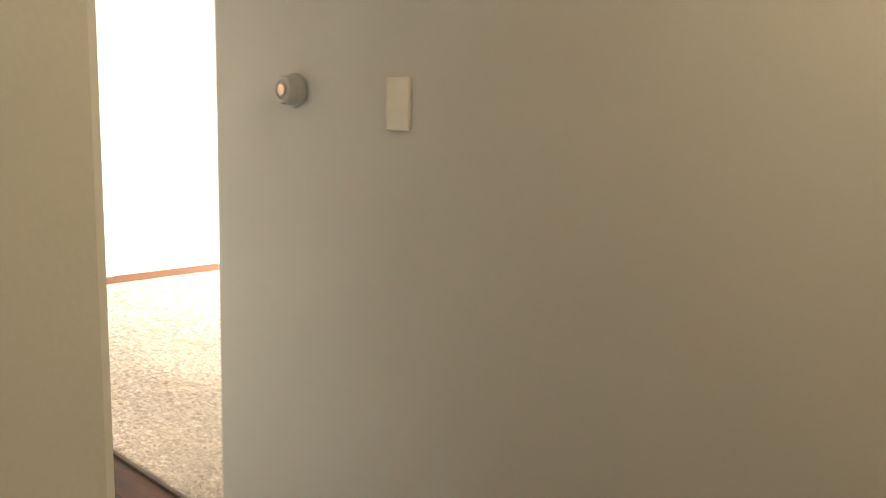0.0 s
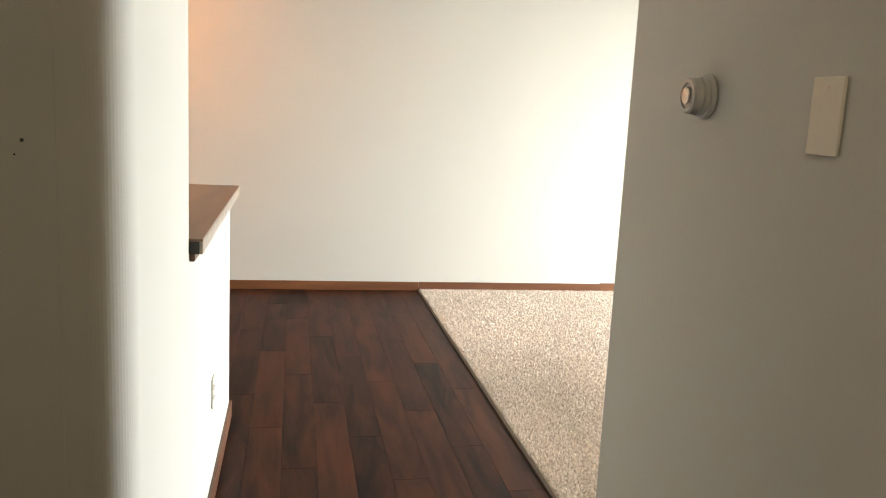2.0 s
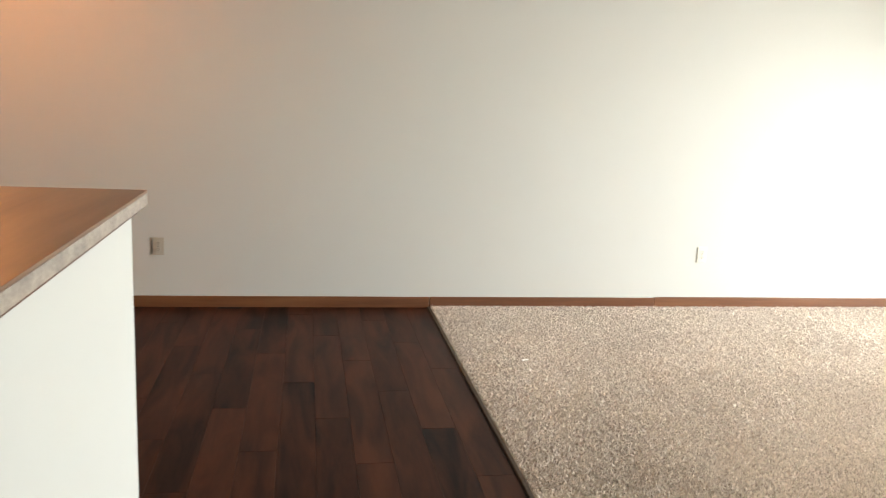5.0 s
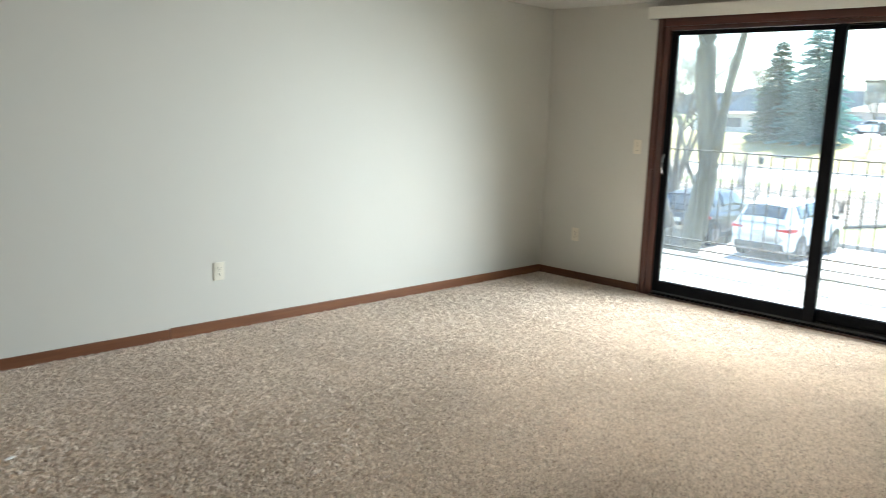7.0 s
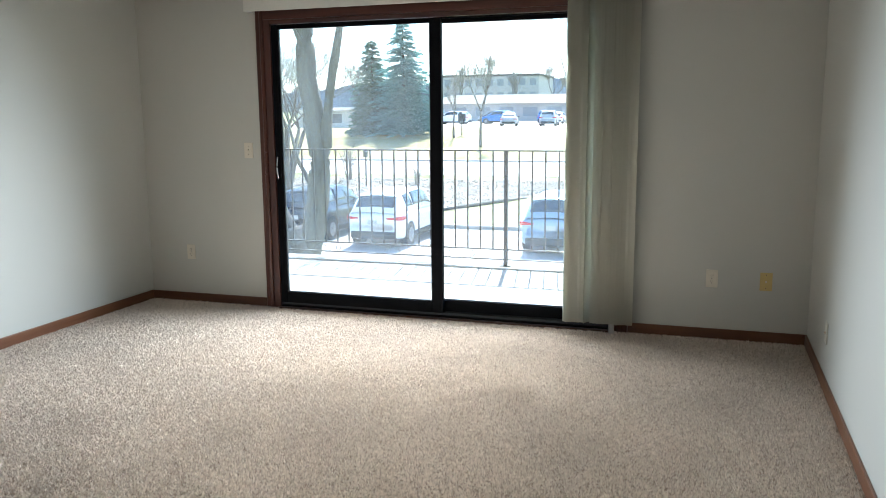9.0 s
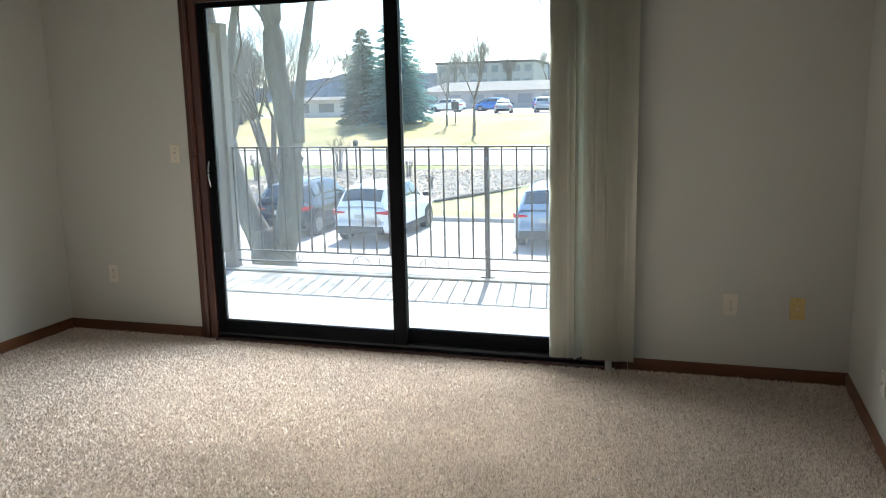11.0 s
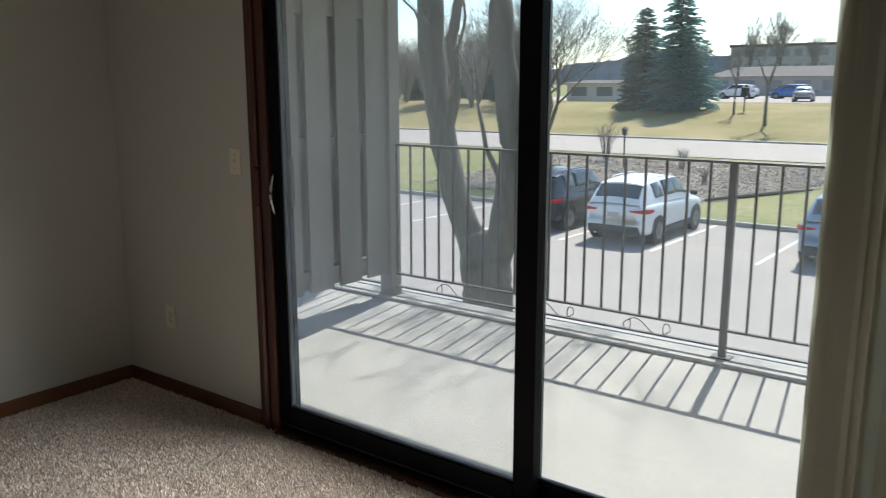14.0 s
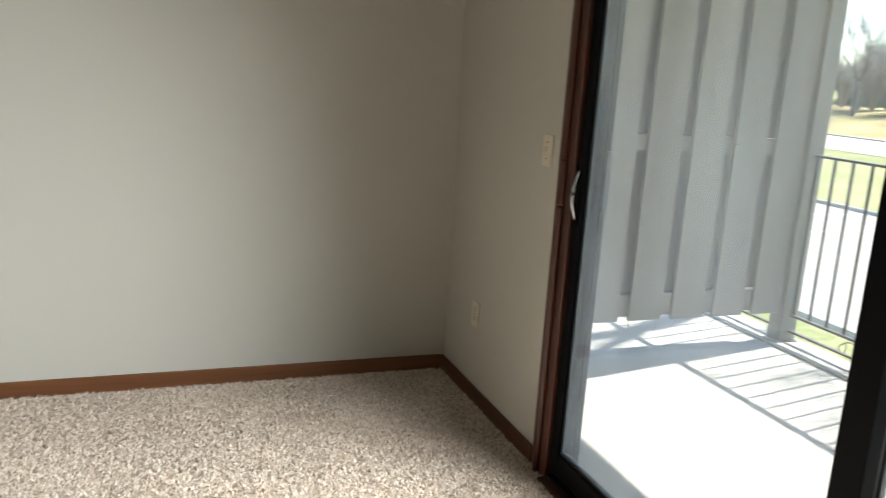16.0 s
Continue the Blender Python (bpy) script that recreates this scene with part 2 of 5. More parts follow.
def needle_material(name, base):
    """Thin foliage: light both bounces off it and shines through it."""
    m = material(name, base, 0.8, spread=0.45, fine=3, broad=0.5, bump=0)
    n, l = links(m)
    b = n["Principled BSDF"]
    tl, mx = n.new("ShaderNodeBsdfTranslucent"), n.new("ShaderNodeMixShader")
    src = b.inputs["Base Color"].links[0].from_socket
    l.new(src, tl.inputs["Color"])
    mx.inputs[0].default_value = 0.80
    l.new(b.outputs[0], mx.inputs[1])
    l.new(tl.outputs[0], mx.inputs[2])
    l.new(mx.outputs[0], n["Material Output"].inputs["Surface"])
    return m


NEEDLE = needle_material("blue_green_needles", (0.30, 0.47, 0.45))
NEEDLE_D = needle_material("dark_green_needles", (0.24, 0.32, 0.27))
ROOF = material("far_brown_roof", (0.10, 0.085, 0.075), 0.9, spread=0.15, fine=1, broad=0.2)
# distance haze is put into the pale colour of panes, tan walls and woods
FAR_PANE = material("far_window_glass_hazed", (0.22, 0.22, 0.24), 0.3, spread=0.1, bump=0)
FACADE_PALE = material("far_pale_wall", (0.72, 0.70, 0.67), 0.9, spread=0.06, fine=1, broad=0.2)
FACADE = material("far_tan_wall_hazed", (0.38, 0.35, 0.335), 0.9, spread=0.1, fine=1, broad=0.2)
FAR_HILL = material("far_woods_hazed", (0.22, 0.225, 0.25), 0.95, spread=0.3, fine=0.15, broad=0.03, bump=0)
CAR_WHITE = material("white_car_paint", (0.80, 0.80, 0.80), 0.25, 0.0, spread=0.02, bump=0, spec=0.6)
CAR_BLACK = material("dark_blue_black_car_paint", (0.018, 0.022, 0.035), 0.2, 0.2, spread=0.1, bump=0, spec=0.6)
CAR_BLUE = material("pale_blue_grey_car_paint", (0.30, 0.37, 0.46), 0.3, 0.3, spread=0.05, bump=0, spec=0.6)
CAR_SILVER = material("silver_car_paint", (0.45, 0.47, 0.49), 0.3, 0.4, spread=0.05, bump=0)
CAR_VIVID = material("bright_blue_car_paint", (0.04, 0.16, 0.45), 0.3, 0.2, spread=0.05, bump=0)
RUBBER = material("tyre_rubber", (0.018, 0.018, 0.018), 0.8, spread=0.2)
RIM = material("alloy_rim", (0.25, 0.25, 0.26), 0.3, 0.8, spread=0.1, bump=0)
TRIM_BLACK = material("black_car_trim", (0.02, 0.02, 0.02), 0.55, spread=0.1, bump=0)
TAIL = material("red_tail_lamp", (0.50, 0.02, 0.02), 0.2, spread=0.1, bump=0)
PAPER = material("paper_scrap", (0.82, 0.80, 0.76), 0.8, spread=0.03)
SIDING = material("outer_siding", (0.32, 0.28, 0.23), 0.85, spread=0.12, fine=12, broad=1)


def ground_material(name, low, mid, high):
    """Lawn with dry patches; raked mulch and dry stalks on the bed behind the car park."""
    m = bpy.data.materials.new(name)
    m.use_nodes = True
    n, l = links(m)
    b = n["Principled BSDF"]
    b.inputs["Roughness"].default_value = 0.95
    b.inputs["Specular IOR Level"].default_value = 0.1
    geo = n.new("ShaderNodeNewGeometry")
    fine, broad = n.new("ShaderNodeTexNoise"), n.new("ShaderNodeTexNoise")
    fine.inputs["Scale"].default_value, fine.inputs["Detail"].default_value = 6, 6
    broad.inputs["Scale"].default_value, broad.inputs["Detail"].default_value = 0.22, 4
    for k in (fine, broad):
        l.new(geo.outputs["Position"], k.inputs["Vector"])
    s = n.new("ShaderNodeMath")
    s.operation = "ADD"
    l.new(fine.outputs[0], s.inputs[0])
    l.new(broad.outputs[0], s.inputs[1])
    r = n.new("ShaderNodeValToRGB")
    r.color_ramp.elements[0].position, r.color_ramp.elements[0].color = 0.36, (*low, 1)
    r.color_ramp.elements[1].position, r.color_ramp.elements[1].color = 0.64, (*high, 1)
    e = r.color_ramp.elements.new(0.5)
    e.color = (*mid, 1)
    h = n.new("ShaderNodeMath")
    h.operation = "MULTIPLY"
    h.inputs[1].default_value = 0.5
    l.new(s.outputs[0], h.inputs[0])
    l.new(h.outputs[0], r.inputs[0])
    l.new(r.outputs[0], b.inputs["Base Color"])
    bp = n.new("ShaderNodeBump")
    bp.inputs["Strength"].default_value, bp.inputs["Distance"].default_value = 0.8, 0.05
    l.new(fine.outputs[0], bp.inputs["Height"])
    l.new(bp.outputs[0], b.inputs["Normal"])
    return m


LAWN = ground_material("spring_lawn", (0.135, 0.165, 0.050), (0.22, 0.225, 0.095), (0.34, 0.30, 0.17))
LAWN_DRY = ground_material("dry_lawn", (0.20, 0.18, 0.075), (0.30, 0.245, 0.115), (0.40, 0.31, 0.175))
MULCH = material("mulch_and_dry_stalks", (0.25, 0.20, 0.155), 0.95, spread=0.5, fine=9, broad=0.8, bump=0.9, bump_dist=0.08)

# ---------------------------------------------------------------- mesh helpers
def link_mesh(name, bm, mat, parent=None, label="", smooth=False):
    me = bpy.data.meshes.new(name)
    bm.to_mesh(me)
    bm.free()
    for q in (mat if isinstance(mat, (list, tuple)) else [mat]):
        me.materials.append(q)
    if smooth:
        for p in me.polygons:
            p.use_smooth = True
    ob = new(name, me)
    if parent is not None:
        ob.parent = parent
    if label:
        ob["label"] = label
    return ob


def part(name, bm, mat, parent, label="", smooth=False):
    return link_mesh(name, bm, mat, parent, label, smooth)


def empty(name, loc=(0, 0, 0), rz=0.0):
    ob = new(name)
    ob.empty_display_size = 0.1
    ob.matrix_world = pose(*loc, 0, 0, rz)
    return ob


def add_box(bm, lo, hi, bevel=0.0):
    """A box between two corners, its edges rounded by bevel."""
    made = bmesh.ops.create_cube(bm, size=1.0)
    vs = made["verts"]
    for v in vs:
        v.co = Vector([lo[i] + (v.co[i] + 0.5) * (hi[i] - lo[i]) for i in range(3)])
    if bevel > 0:
        es = list({e for v in vs for e in v.link_edges})
        bmesh.ops.bevel(bm, geom=es, offset=bevel, segments=2, profile=0.6, affect="EDGES")
    return bm


def box(lo, hi, bevel=0.0):
    return add_box(bmesh.new(), lo, hi, bevel)


def add_tube(bm, pts, radii, sides=8):
    """A tube through points with a radius at each; closed at its ends."""
    rings = []
    ref = Vector((0, 0, 1))
    for i, p in enumerate(pts):
        p = Vector(p)
        d = (Vector(pts[min(i + 1, len(pts) - 1)]) - Vector(pts[max(i - 1, 0)])).normalized()
        u = d.cross(ref)
        if u.length < 0.05:
            u = d.cross(Vector((1, 0, 0)))
        u.normalize()
        w = d.cross(u)
        r = radii[i] if isinstance(radii, (list, tuple)) else radii
        rings.append([bm.verts.new(p + r * (math.cos(a) * u + math.sin(a) * w)) for a in [2 * math.pi * k / sides for k in range(sides)]])
    for a, b in zip(rings, rings[1:]):
        for k in range(sides):
            bm.faces.new((a[k], a[(k + 1) % sides], b[(k + 1) % sides], b[k]))
    if sides > 2:
        bm.faces.new(rings[0][::-1])
        bm.faces.new(rings[-1])
    return bm


def add_lathe(bm, profile, centre, axis="z", sides=28):
    """Turns (radius, height) pairs round an axis through centre."""
    rings = []
    for r, h in profile:
        ring = []
        for k in range(sides):
            a = 2 * math.pi * k / sides
            c, s = r * math.cos(a), r * math.sin(a)
            v = {"z": (c, s, h), "x": (h, c, s), "y": (c, h, s)}[axis]
            ring.append(bm.verts.new(Vector(centre) + Vector(v)))
        rings.append(ring)
    for a, b in zip(rings, rings[1:]):
        for k in range(sides):
            bm.faces.new((a[k], a[(k + 1) % sides], b[(k + 1) % sides], b[k]))
    bm.faces.new(rings[0])
    bm.faces.new(rings[-1])
    bmesh.ops.recalc_face_normals(bm, faces=bm.faces[:])
    return bm


def structure(name, bm, mat, label, category, smooth=False):
    return tagged(link_mesh(name, bm, mat, None, "", smooth), label, category, "", "structure")


# ---------------------------------------------------------------- the flat: shell
H, HS = 2.54, 2.30
XT, XK, YR, YT = -5.445, -6.50, -4.785, -4.812
structure("wall_north", box((-9.6, 0.0, 0.0), (0.30, 0.14, H)), PAINT, "long off-white painted drywall wall of the living room", "wall")

bm = bmesh.new()
add_box(bm, (0, -1.085, 0), (0.135, 0.0, H))
add_box(bm, (0, -5.2, 0), (0.135, -3.635, H))
add_box(bm, (0, -3.635, 2.115), (0.135, -1.085, H))
structure("wall_east", bm, PAINT, "off-white painted wall with the sliding balcony door in it", "wall")

bm = bmesh.new()
add_box(bm, (XT + 0.1402, -4.91, 0), (-0.001, YR, H), 0.0)
structure("wall_south", bm, PAINT, "off-white painted living room wall opposite the long wall", "wall")
bm = box((XT, -9.0, 0), (XT + 0.14, YT, H), 0.0)
es = [e for e in bm.edges if all(abs(v.co.x - XT) < 1e-4 and abs(v.co.y - YT) < 1e-4 for v in e.verts)]
bmesh.ops.bevel(bm, geom=es, offset=0.012, segments=4, profile=0.5, affect="EDGES")
structure("wall_thermostat", bm, PAINT, "grey-beige painted entry wall with thermostat and blank plate", "wall")

bm = box((-6.62, -5.12, 0), (XK, -4.29, H))
es = [e for e in bm.edges if all(abs(v.co.x - XK) < 1e-4 and abs(v.co.y + 5.12) < 1e-4 for v in e.verts)]
bmesh.ops.bevel(bm, geom=es, offset=0.075, segments=18, profile=0.5, affect="EDGES")
add_box(bm, (-9.45, -5.1195, 0), (-6.6205, -5.0, H))
structure("wall_kitchen", bm, PAINT, "off-white kitchen wall with a rounded corner and small nail holes", "wall")
structure("wall_half", box((-6.62, -4.288, 0), (XK, -2.79, 1.068), 0.003), PAINT, "low white half wall carrying the breakfast bar top", "wall")
structure("wall_foyer", box((-9.45, -6.45, 0), (-6.496, -6.33, H), 0.006), PAINT, "grey-beige painted wall stub beside the entry", "wall")
structure("wall_west", box((-9.6, -9.0, 0), (-9.452, -0.001, H)), PAINT, "plain painted wall closing the kitchen and entry", "wall")
structure("wall_entry_end", box((-9.45, -9.14, 0), (-5.31, -9.002, H)), PAINT, "plain painted wall closing the entry hall", "wall")
structure("ceiling", box((-9.6, -9.14, H + 0.001), (0.135, 0.14, H + 0.12)), CEIL, "off-white textured ceiling", "ceiling")
structure("soffit", box((-0.62, YR + 0.001, HS), (-0.0005, -0.001, H), 0.003), PAINT, "off-white dropped soffit above the balcony door", "soffit")
structure("floor", box((-9.6, -9.14, -0.16), (0.135, 0.14, -0.008)), SUBFLOOR, "dark subfloor showing in the plank joints", "floor")
structure("carpet", box((-5.155, YR, -0.007), (0.0, 0.0, 0.006)), CARPET, "beige speckled frieze carpet, slightly worn", "carpet")
# fuzzy brown carpet edge; the thin shadow beside the planks is put into its colour
bm = box((-5.174, YR, -0.006), (-5.1555, 0.0, 0.009), 0.004)
structure("carpet_edge", bm, EDGE, "brown carpet edge strip with its shadow on the planks in its colour", "trim")


def baseboard(name, lo, hi, mat, n_axis):
    """A board with a rounded top, in one length."""
    structure(name, box(lo, hi, 0.004), mat, "stained oak baseboard along the wall foot", "baseboard")


BH = 0.078
baseboard("baseboard_north_plank", (-9.4, -0.014, 0.0), (-5.162, -0.0005, BH - 0.004), OAK, "x")
baseboard("baseboard_north_a", (-5.16, -0.014, 0.0), (-3.552, -0.0005, BH - 0.003), OAK, "x")
baseboard("baseboard_north_b", (-3.55, -0.013, 0.0), (-0.015, -0.0005, BH + 0.003), OAK, "x")
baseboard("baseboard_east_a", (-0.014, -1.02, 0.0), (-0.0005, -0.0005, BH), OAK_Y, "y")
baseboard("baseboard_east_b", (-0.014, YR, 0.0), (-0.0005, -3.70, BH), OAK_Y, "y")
baseboard("baseboard_south", (-5.30, YR + 0.0005, 0.0), (-0.016, YR + 0.014, BH), OAK, "x")
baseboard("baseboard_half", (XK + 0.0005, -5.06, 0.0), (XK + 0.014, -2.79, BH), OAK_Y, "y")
baseboard("baseboard_half_end", (-6.62, -2.7895, 0.0), (XK + 0.014, -2.776, BH), OAK, "x")
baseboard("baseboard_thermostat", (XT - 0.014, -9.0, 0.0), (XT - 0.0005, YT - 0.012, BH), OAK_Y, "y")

# ---------------------------------------------------------------- sliding balcony door
def casing():
    root = tagged(empty("door_1", (0, -2.36, 0)), "red-brown wooden casing round the sliding balcony door", "door", "", "structure")
    off = Vector((0, 2.36, 0))

    def p(name, lo, hi, mat, label="", bevel=0.004):
        bm = box(Vector(lo) + off, Vector(hi) + off, bevel)
        return part(name, bm, mat, root, label)
    for y_in, y_out in ((-1.088, -1.024), (-3.632, -3.696)):
        w = y_out - y_in
        prof = [(0.0, -0.0005), (0.0, -0.020), (0.06, -0.026), (0.16, -0.0295), (0.28, -0.0295), (0.38, -0.025), (0.44, -0.018), (0.50, -0.0165), (0.86, -0.0135), (0.97, -0.011), (1.0, -0.0005)]
        bm = bmesh.new()
        rows = []
        for z, k in ((0.0, 1.0), (1.005, 1.0), (1.012, 0.62), (1.018, 1.0), (1.165, 1.0), (1.172, 0.62), (1.178, 1.0), (2.178, 1.0)):
            rows.append([bm.verts.new((px * (k if px < -0.017 else 1.0), y_in + u * w + 2.36, z)) for u, px in prof])
        for a, b in zip(rows, rows[1:]):
            for k in range(len(prof)):
                q = (k + 1) % len(prof)
                bm.faces.new((a[k], a[q], b[q], b[k]))
        bm.faces.new(rows[0])
        bm.faces.new(rows[-1])
        bmesh.ops.recalc_face_normals(bm, faces=bm.faces[:])
        part("casing_side", bm, MAHOG, root, "rounded red-brown moulding notched beside the latch")
    p("casing_head", (-0.021, -3.631, 2.112), (-0.0006, -1.089, 2.176), MAHOG_Y)
    p("jamb", (-0.012, -1.140, 0.0), (0.044, -1.0885, 2.112), MAHOG)
    p("jamb", (-0.012, -3.631, 0.0), (0.044, -3.582, 2.112), MAHOG)
    p("head_jamb", (-0.012, -3.581, 2.080), (0.044, -1.141, 2.1115), MAHOG_Y)
    p("sill", (-0.045, -3.581, 0.0), (-0.006, -1.141, 0.022), SILL, "red-brown wooden door sill")
    p("track", (-0.0055, -3.581, -0.01), (0.134, -1.141, 0.030), BRONZE, "dark bronze lower track")
    p("track_rib", (0.019, -3.578, 0.0305), (0.025, -1.145, 0.048), ALU)
    p("track_rib", (0.084, -3.578, 0.0305), (0.090, -1.145, 0.048), ALU)
    p("frame_head", (0.045, -3.58, 2.075), (0.134, -1.135, 2.112), BRONZE)
    p("frame_side", (0.045, -1.130, 0.031), (0.104, -1.0858, 2.074), BRONZE)
    p("frame_side", (0.045, -3.630, 0.031), (0.130, -3.586, 2.074), BRONZE)
    return root


def sash(name, y0, y1, x, stile_l, stile_r, label, glass, bead=0.0):
    """One glazed panel of the sliding door: stiles, rails, seal and pane. y0 is its edge nearer the long wall."""
    yc = (y0 + y1) / 2
    root = tagged(empty(name, (x, yc, 0.05)), label, "door", "", "structure")
    off = Vector((x, yc, 0.05))

    def p(n, lo, hi, mat, lab="", bevel=0.004):
        return part(n, box(Vector(lo) - off, Vector(hi) - off, bevel), mat, root, lab)
    d = 0.021
    p("stile", (x - d, y0 - stile_l, 0.05), (x + d, y0, 2.073), BRONZE)
    p("stile", (x - d, y1, 0.05), (x + d, y1 + stile_r, 2.073), BRONZE)
    p("bottom_rail", (x - d, y1 + stile_r + 0.0005, 0.05), (x + d, y0 - stile_l - 0.0005, 0.128), BRONZE)
    p("top_rail", (x - d, y1 + stile_r + 0.0005, 2.045), (x + d, y0 - stile_l - 0.0005, 2.073), BRONZE)
    a, b = y1 + stile_r, y0 - stile_l - bead
    p("seal", (x - 0.008, b - 0.008, 0.129), (x + 0.008, b - 0.0005, 2.0445), ALU, "grey glazing seal", 0)
    p("seal", (x - 0.008, a + 0.0005, 0.129), (x + 0.008, a + 0.008, 2.0445), ALU, "grey glazing seal", 0)
    p("seal", (x - 0.0075, a + 0.0085, 0.1285), (x + 0.0075, b - 0.0085, 0.136), ALU, "grey glazing seal", 0)
    g = p("pane", (x - 0.003, a + 0.0082, 0.1365), (x + 0.003, b - 0.0082, 2.0443), glass, "window glass with a dusty, hazy film", 0)
    g.visible_shadow = False
    return root, off, p


casing()
slider, s_off, s_part = sash("door_2", -1.142, -2.420, 0.022, 0.050, 0.080, "dark bronze sliding glass door panel with a chrome pull", GLASS_SCREEN)
fixed, f_off, f_part = sash("door_3", -2.338, -3.581, 0.088, 0.034, 0.060, "fixed dark bronze glazed door panel", GLASS_MAT, 0.0225)
f_part("glazing_bead", (0.0665, -2.394, 0.1285), (0.1095, -2.3725, 2.0445), BEAD, "weathered grey aluminium bead", 0.003)
# the pull of the slider
bm = bmesh.new()
pts = [(0.000 - 0.022 * math.sin(math.pi * k / 10), -1.160, 0.975 + 0.017 * k) for k in range(11)]
add_tube(bm, [Vector(q) - s_off for q in pts], 0.0065, 8)
part("handle", bm, CHROME, slider, "chrome bow pull handle", True)
part("handle_plate", box(Vector((-0.0032, -1.174, 0.955)) - s_off, Vector((0.0008, -1.144, 1.165)) - s_off, 0.002), BRONZE, slider)
# screen door stile seen behind the glass on the far side
scr = tagged(empty("screen_door_stile", (0.117, -1.131, 0.05)), "dark grey stile of the sliding screen door with a grey pull", "screen door", "", "structure")
part("stile", box((-0.012, 0.0, 0.0), (0.012, 0.025, 2.02), 0.003), BRONZE, scr)
part("pull", box((-0.011, -0.016, 0.95), (0.009, -0.0005, 1.16), 0.004), ALU, scr, "grey plastic pull")


# ---------------------------------------------------------------- vertical blinds and valance
val = tagged(empty("blind_valance", (-0.11, -2.39, 2.16)), "white valance box of the vertical blinds above the door", "valance")
part("front", box((-0.012, -1.39, 0.0), (0.0, 1.39, 0.092), 0.004), VALANCE, val)
part("return", box((0.0005, 1.378, 0.0), (0.108, 1.39, 0.091), 0.003), VALANCE, val)
part("return", box((0.0005, -1.39, 0.0), (0.108, -1.378, 0.091), 0.003), VALANCE, val)
part("top", box((0.0005, -1.377, 0.08), (0.108, 1.377, 0.0905), 0.002), VALANCE, val)
part("headrail", box((0.035, -1.36, 0.045), (0.075, 1.36, 0.0795), 0.003), ALU, val, "grey metal headrail")


def slat_mesh():
    bm = bmesh.new()
    rows = []
    for k in range(7):
        u = -1 + 2 * k / 6
        x, y = 0.010 * (1 - u * u), 0.0445 * u
        rows.append([(bm.verts.new((x, y, z)), bm.verts.new((x - 0.0012, y, z))) for z in (0.0, 2.085)])
    for a, b in zip(rows, rows[1:]):
        bm.faces.new((a[0][0], b[0][0], b[1][0], a[1][0]))
        bm.faces.new((a[0][1], a[1][1], b[1][1], b[0][1]))
    for z in (0, 1):
        for a, b in zip(rows, rows[1:]):
            bm.faces.new((a[z][0], a[z][1], b[z][1], b[z][0]))
    bmesh.ops.recalc_face_normals(bm, faces=bm.faces[:])
    me = bpy.data.meshes.new("slat")
    bm.to_mesh(me)
    bm.free()
    me.materials.append(BLIND)
    for q in me.polygons:
        q.use_smooth = True
    return me


stack = tagged(empty("vertical_blind", (-0.075, -3.50, 0.075)), "beige vinyl vertical blind drawn open and stacked beside the door", "blind")
sm = slat_mesh()
rng = random.Random(4)
angles = [(-3.328, 4), (-3.338, 6), (-3.348, 5), (-3.360, 7), (-3.372, 6), (-3.386, 8), (-3.444, 62)] + [(-3.506 - 0.0205 * k, 5 + 9 * rng.random()) for k in range(10)]
for k, (yy, an) in enumerate(angles):
    ob = new("slat", sm)
    ob.parent = stack
    ob.matrix_local = pose(-0.012 - 0.004 * (k % 3), yy + 3.50, 0.004 * rng.random(), 0, 0, an)
part("wand", add_tube(bmesh.new(), [(0.012, -0.10, -0.066), (0.012, -0.10, -0.01), (0.012, -0.10, 0.04)], [0.017, 0.019, 0.012], 10), VALANCE, stack, "short white wand end", True)


# ---------------------------------------------------------------- plates on the walls
def outlet(at, facing, mat, label, kind="outlet"):
    """A cover plate with what is on it. facing: degrees about z that turn its front (-y) to the room."""
    root = tagged(empty("wall_outlet" if kind != "switch" else "light_switch", at, facing), label, "outlet" if kind != "switch" else "switch")
    part("plate", box((-0.036, -0.006, -0.057), (0.036, -0.0004, 0.057), 0.0025), mat, root)
    if kind == "outlet":
        for z in (-0.0195, 0.0195):
            bm = add_lathe(bmesh.new(), [(0.0165, 0.0), (0.0165, -0.0018), (0.015, -0.0022)], (0, -0.0061, z), "y", 18)
            r = part("receptacle", bm, mat, root)
            part("slot", box((-0.0075, -0.0092, z - 0.001), (-0.0055, -0.0084, z + 0.008)), SLOT, r)
            part("slot", box((0.0055, -0.0092, z - 0.001), (0.0075, -0.0084, z + 0.007)), SLOT, r)
            part("slot", box((-0.0022, -0.0092, z - 0.0105), (0.0022, -0.0084, z - 0.006)), SLOT, r)
        part("screw", add_lathe(bmesh.new(), [(0.003, 0), (0.003, -0.001)], (0, -0.0061, 0), "y", 10), ALU, root)
    elif kind == "jack":
        part("jack", add_lathe(bmesh.new(), [(0.006, 0), (0.006, -0.008), (0.004, -0.009)], (0, -0.0061, 0), "y", 12), BRASS, root)
        for z in (-0.042, 0.042):
            part("screw", add_lathe(bmesh.new(), [(0.003, 0), (0.003, -0.001)], (0, -0.0061, z), "y", 10), ALU, root)
    elif kind == "switch":
        part("toggle", box((-0.005, -0.018, -0.002), (0.005, -0.0061, 0.012), 0.002), mat, root)
        for z in (-0.03, 0.03):
            part("screw", add_lathe(bmesh.new(), [(0.003, 0), (0.003, -0.001)], (0, -0.0061, z), "y", 10), ALU, root)
    elif kind == "blank":
        part("screw", add_lathe(bmesh.new(), [(0.0032, 0), (0.0032, -0.0012)], (0, -0.0061, 0.041), "y", 10), BRASS, root)
    return root


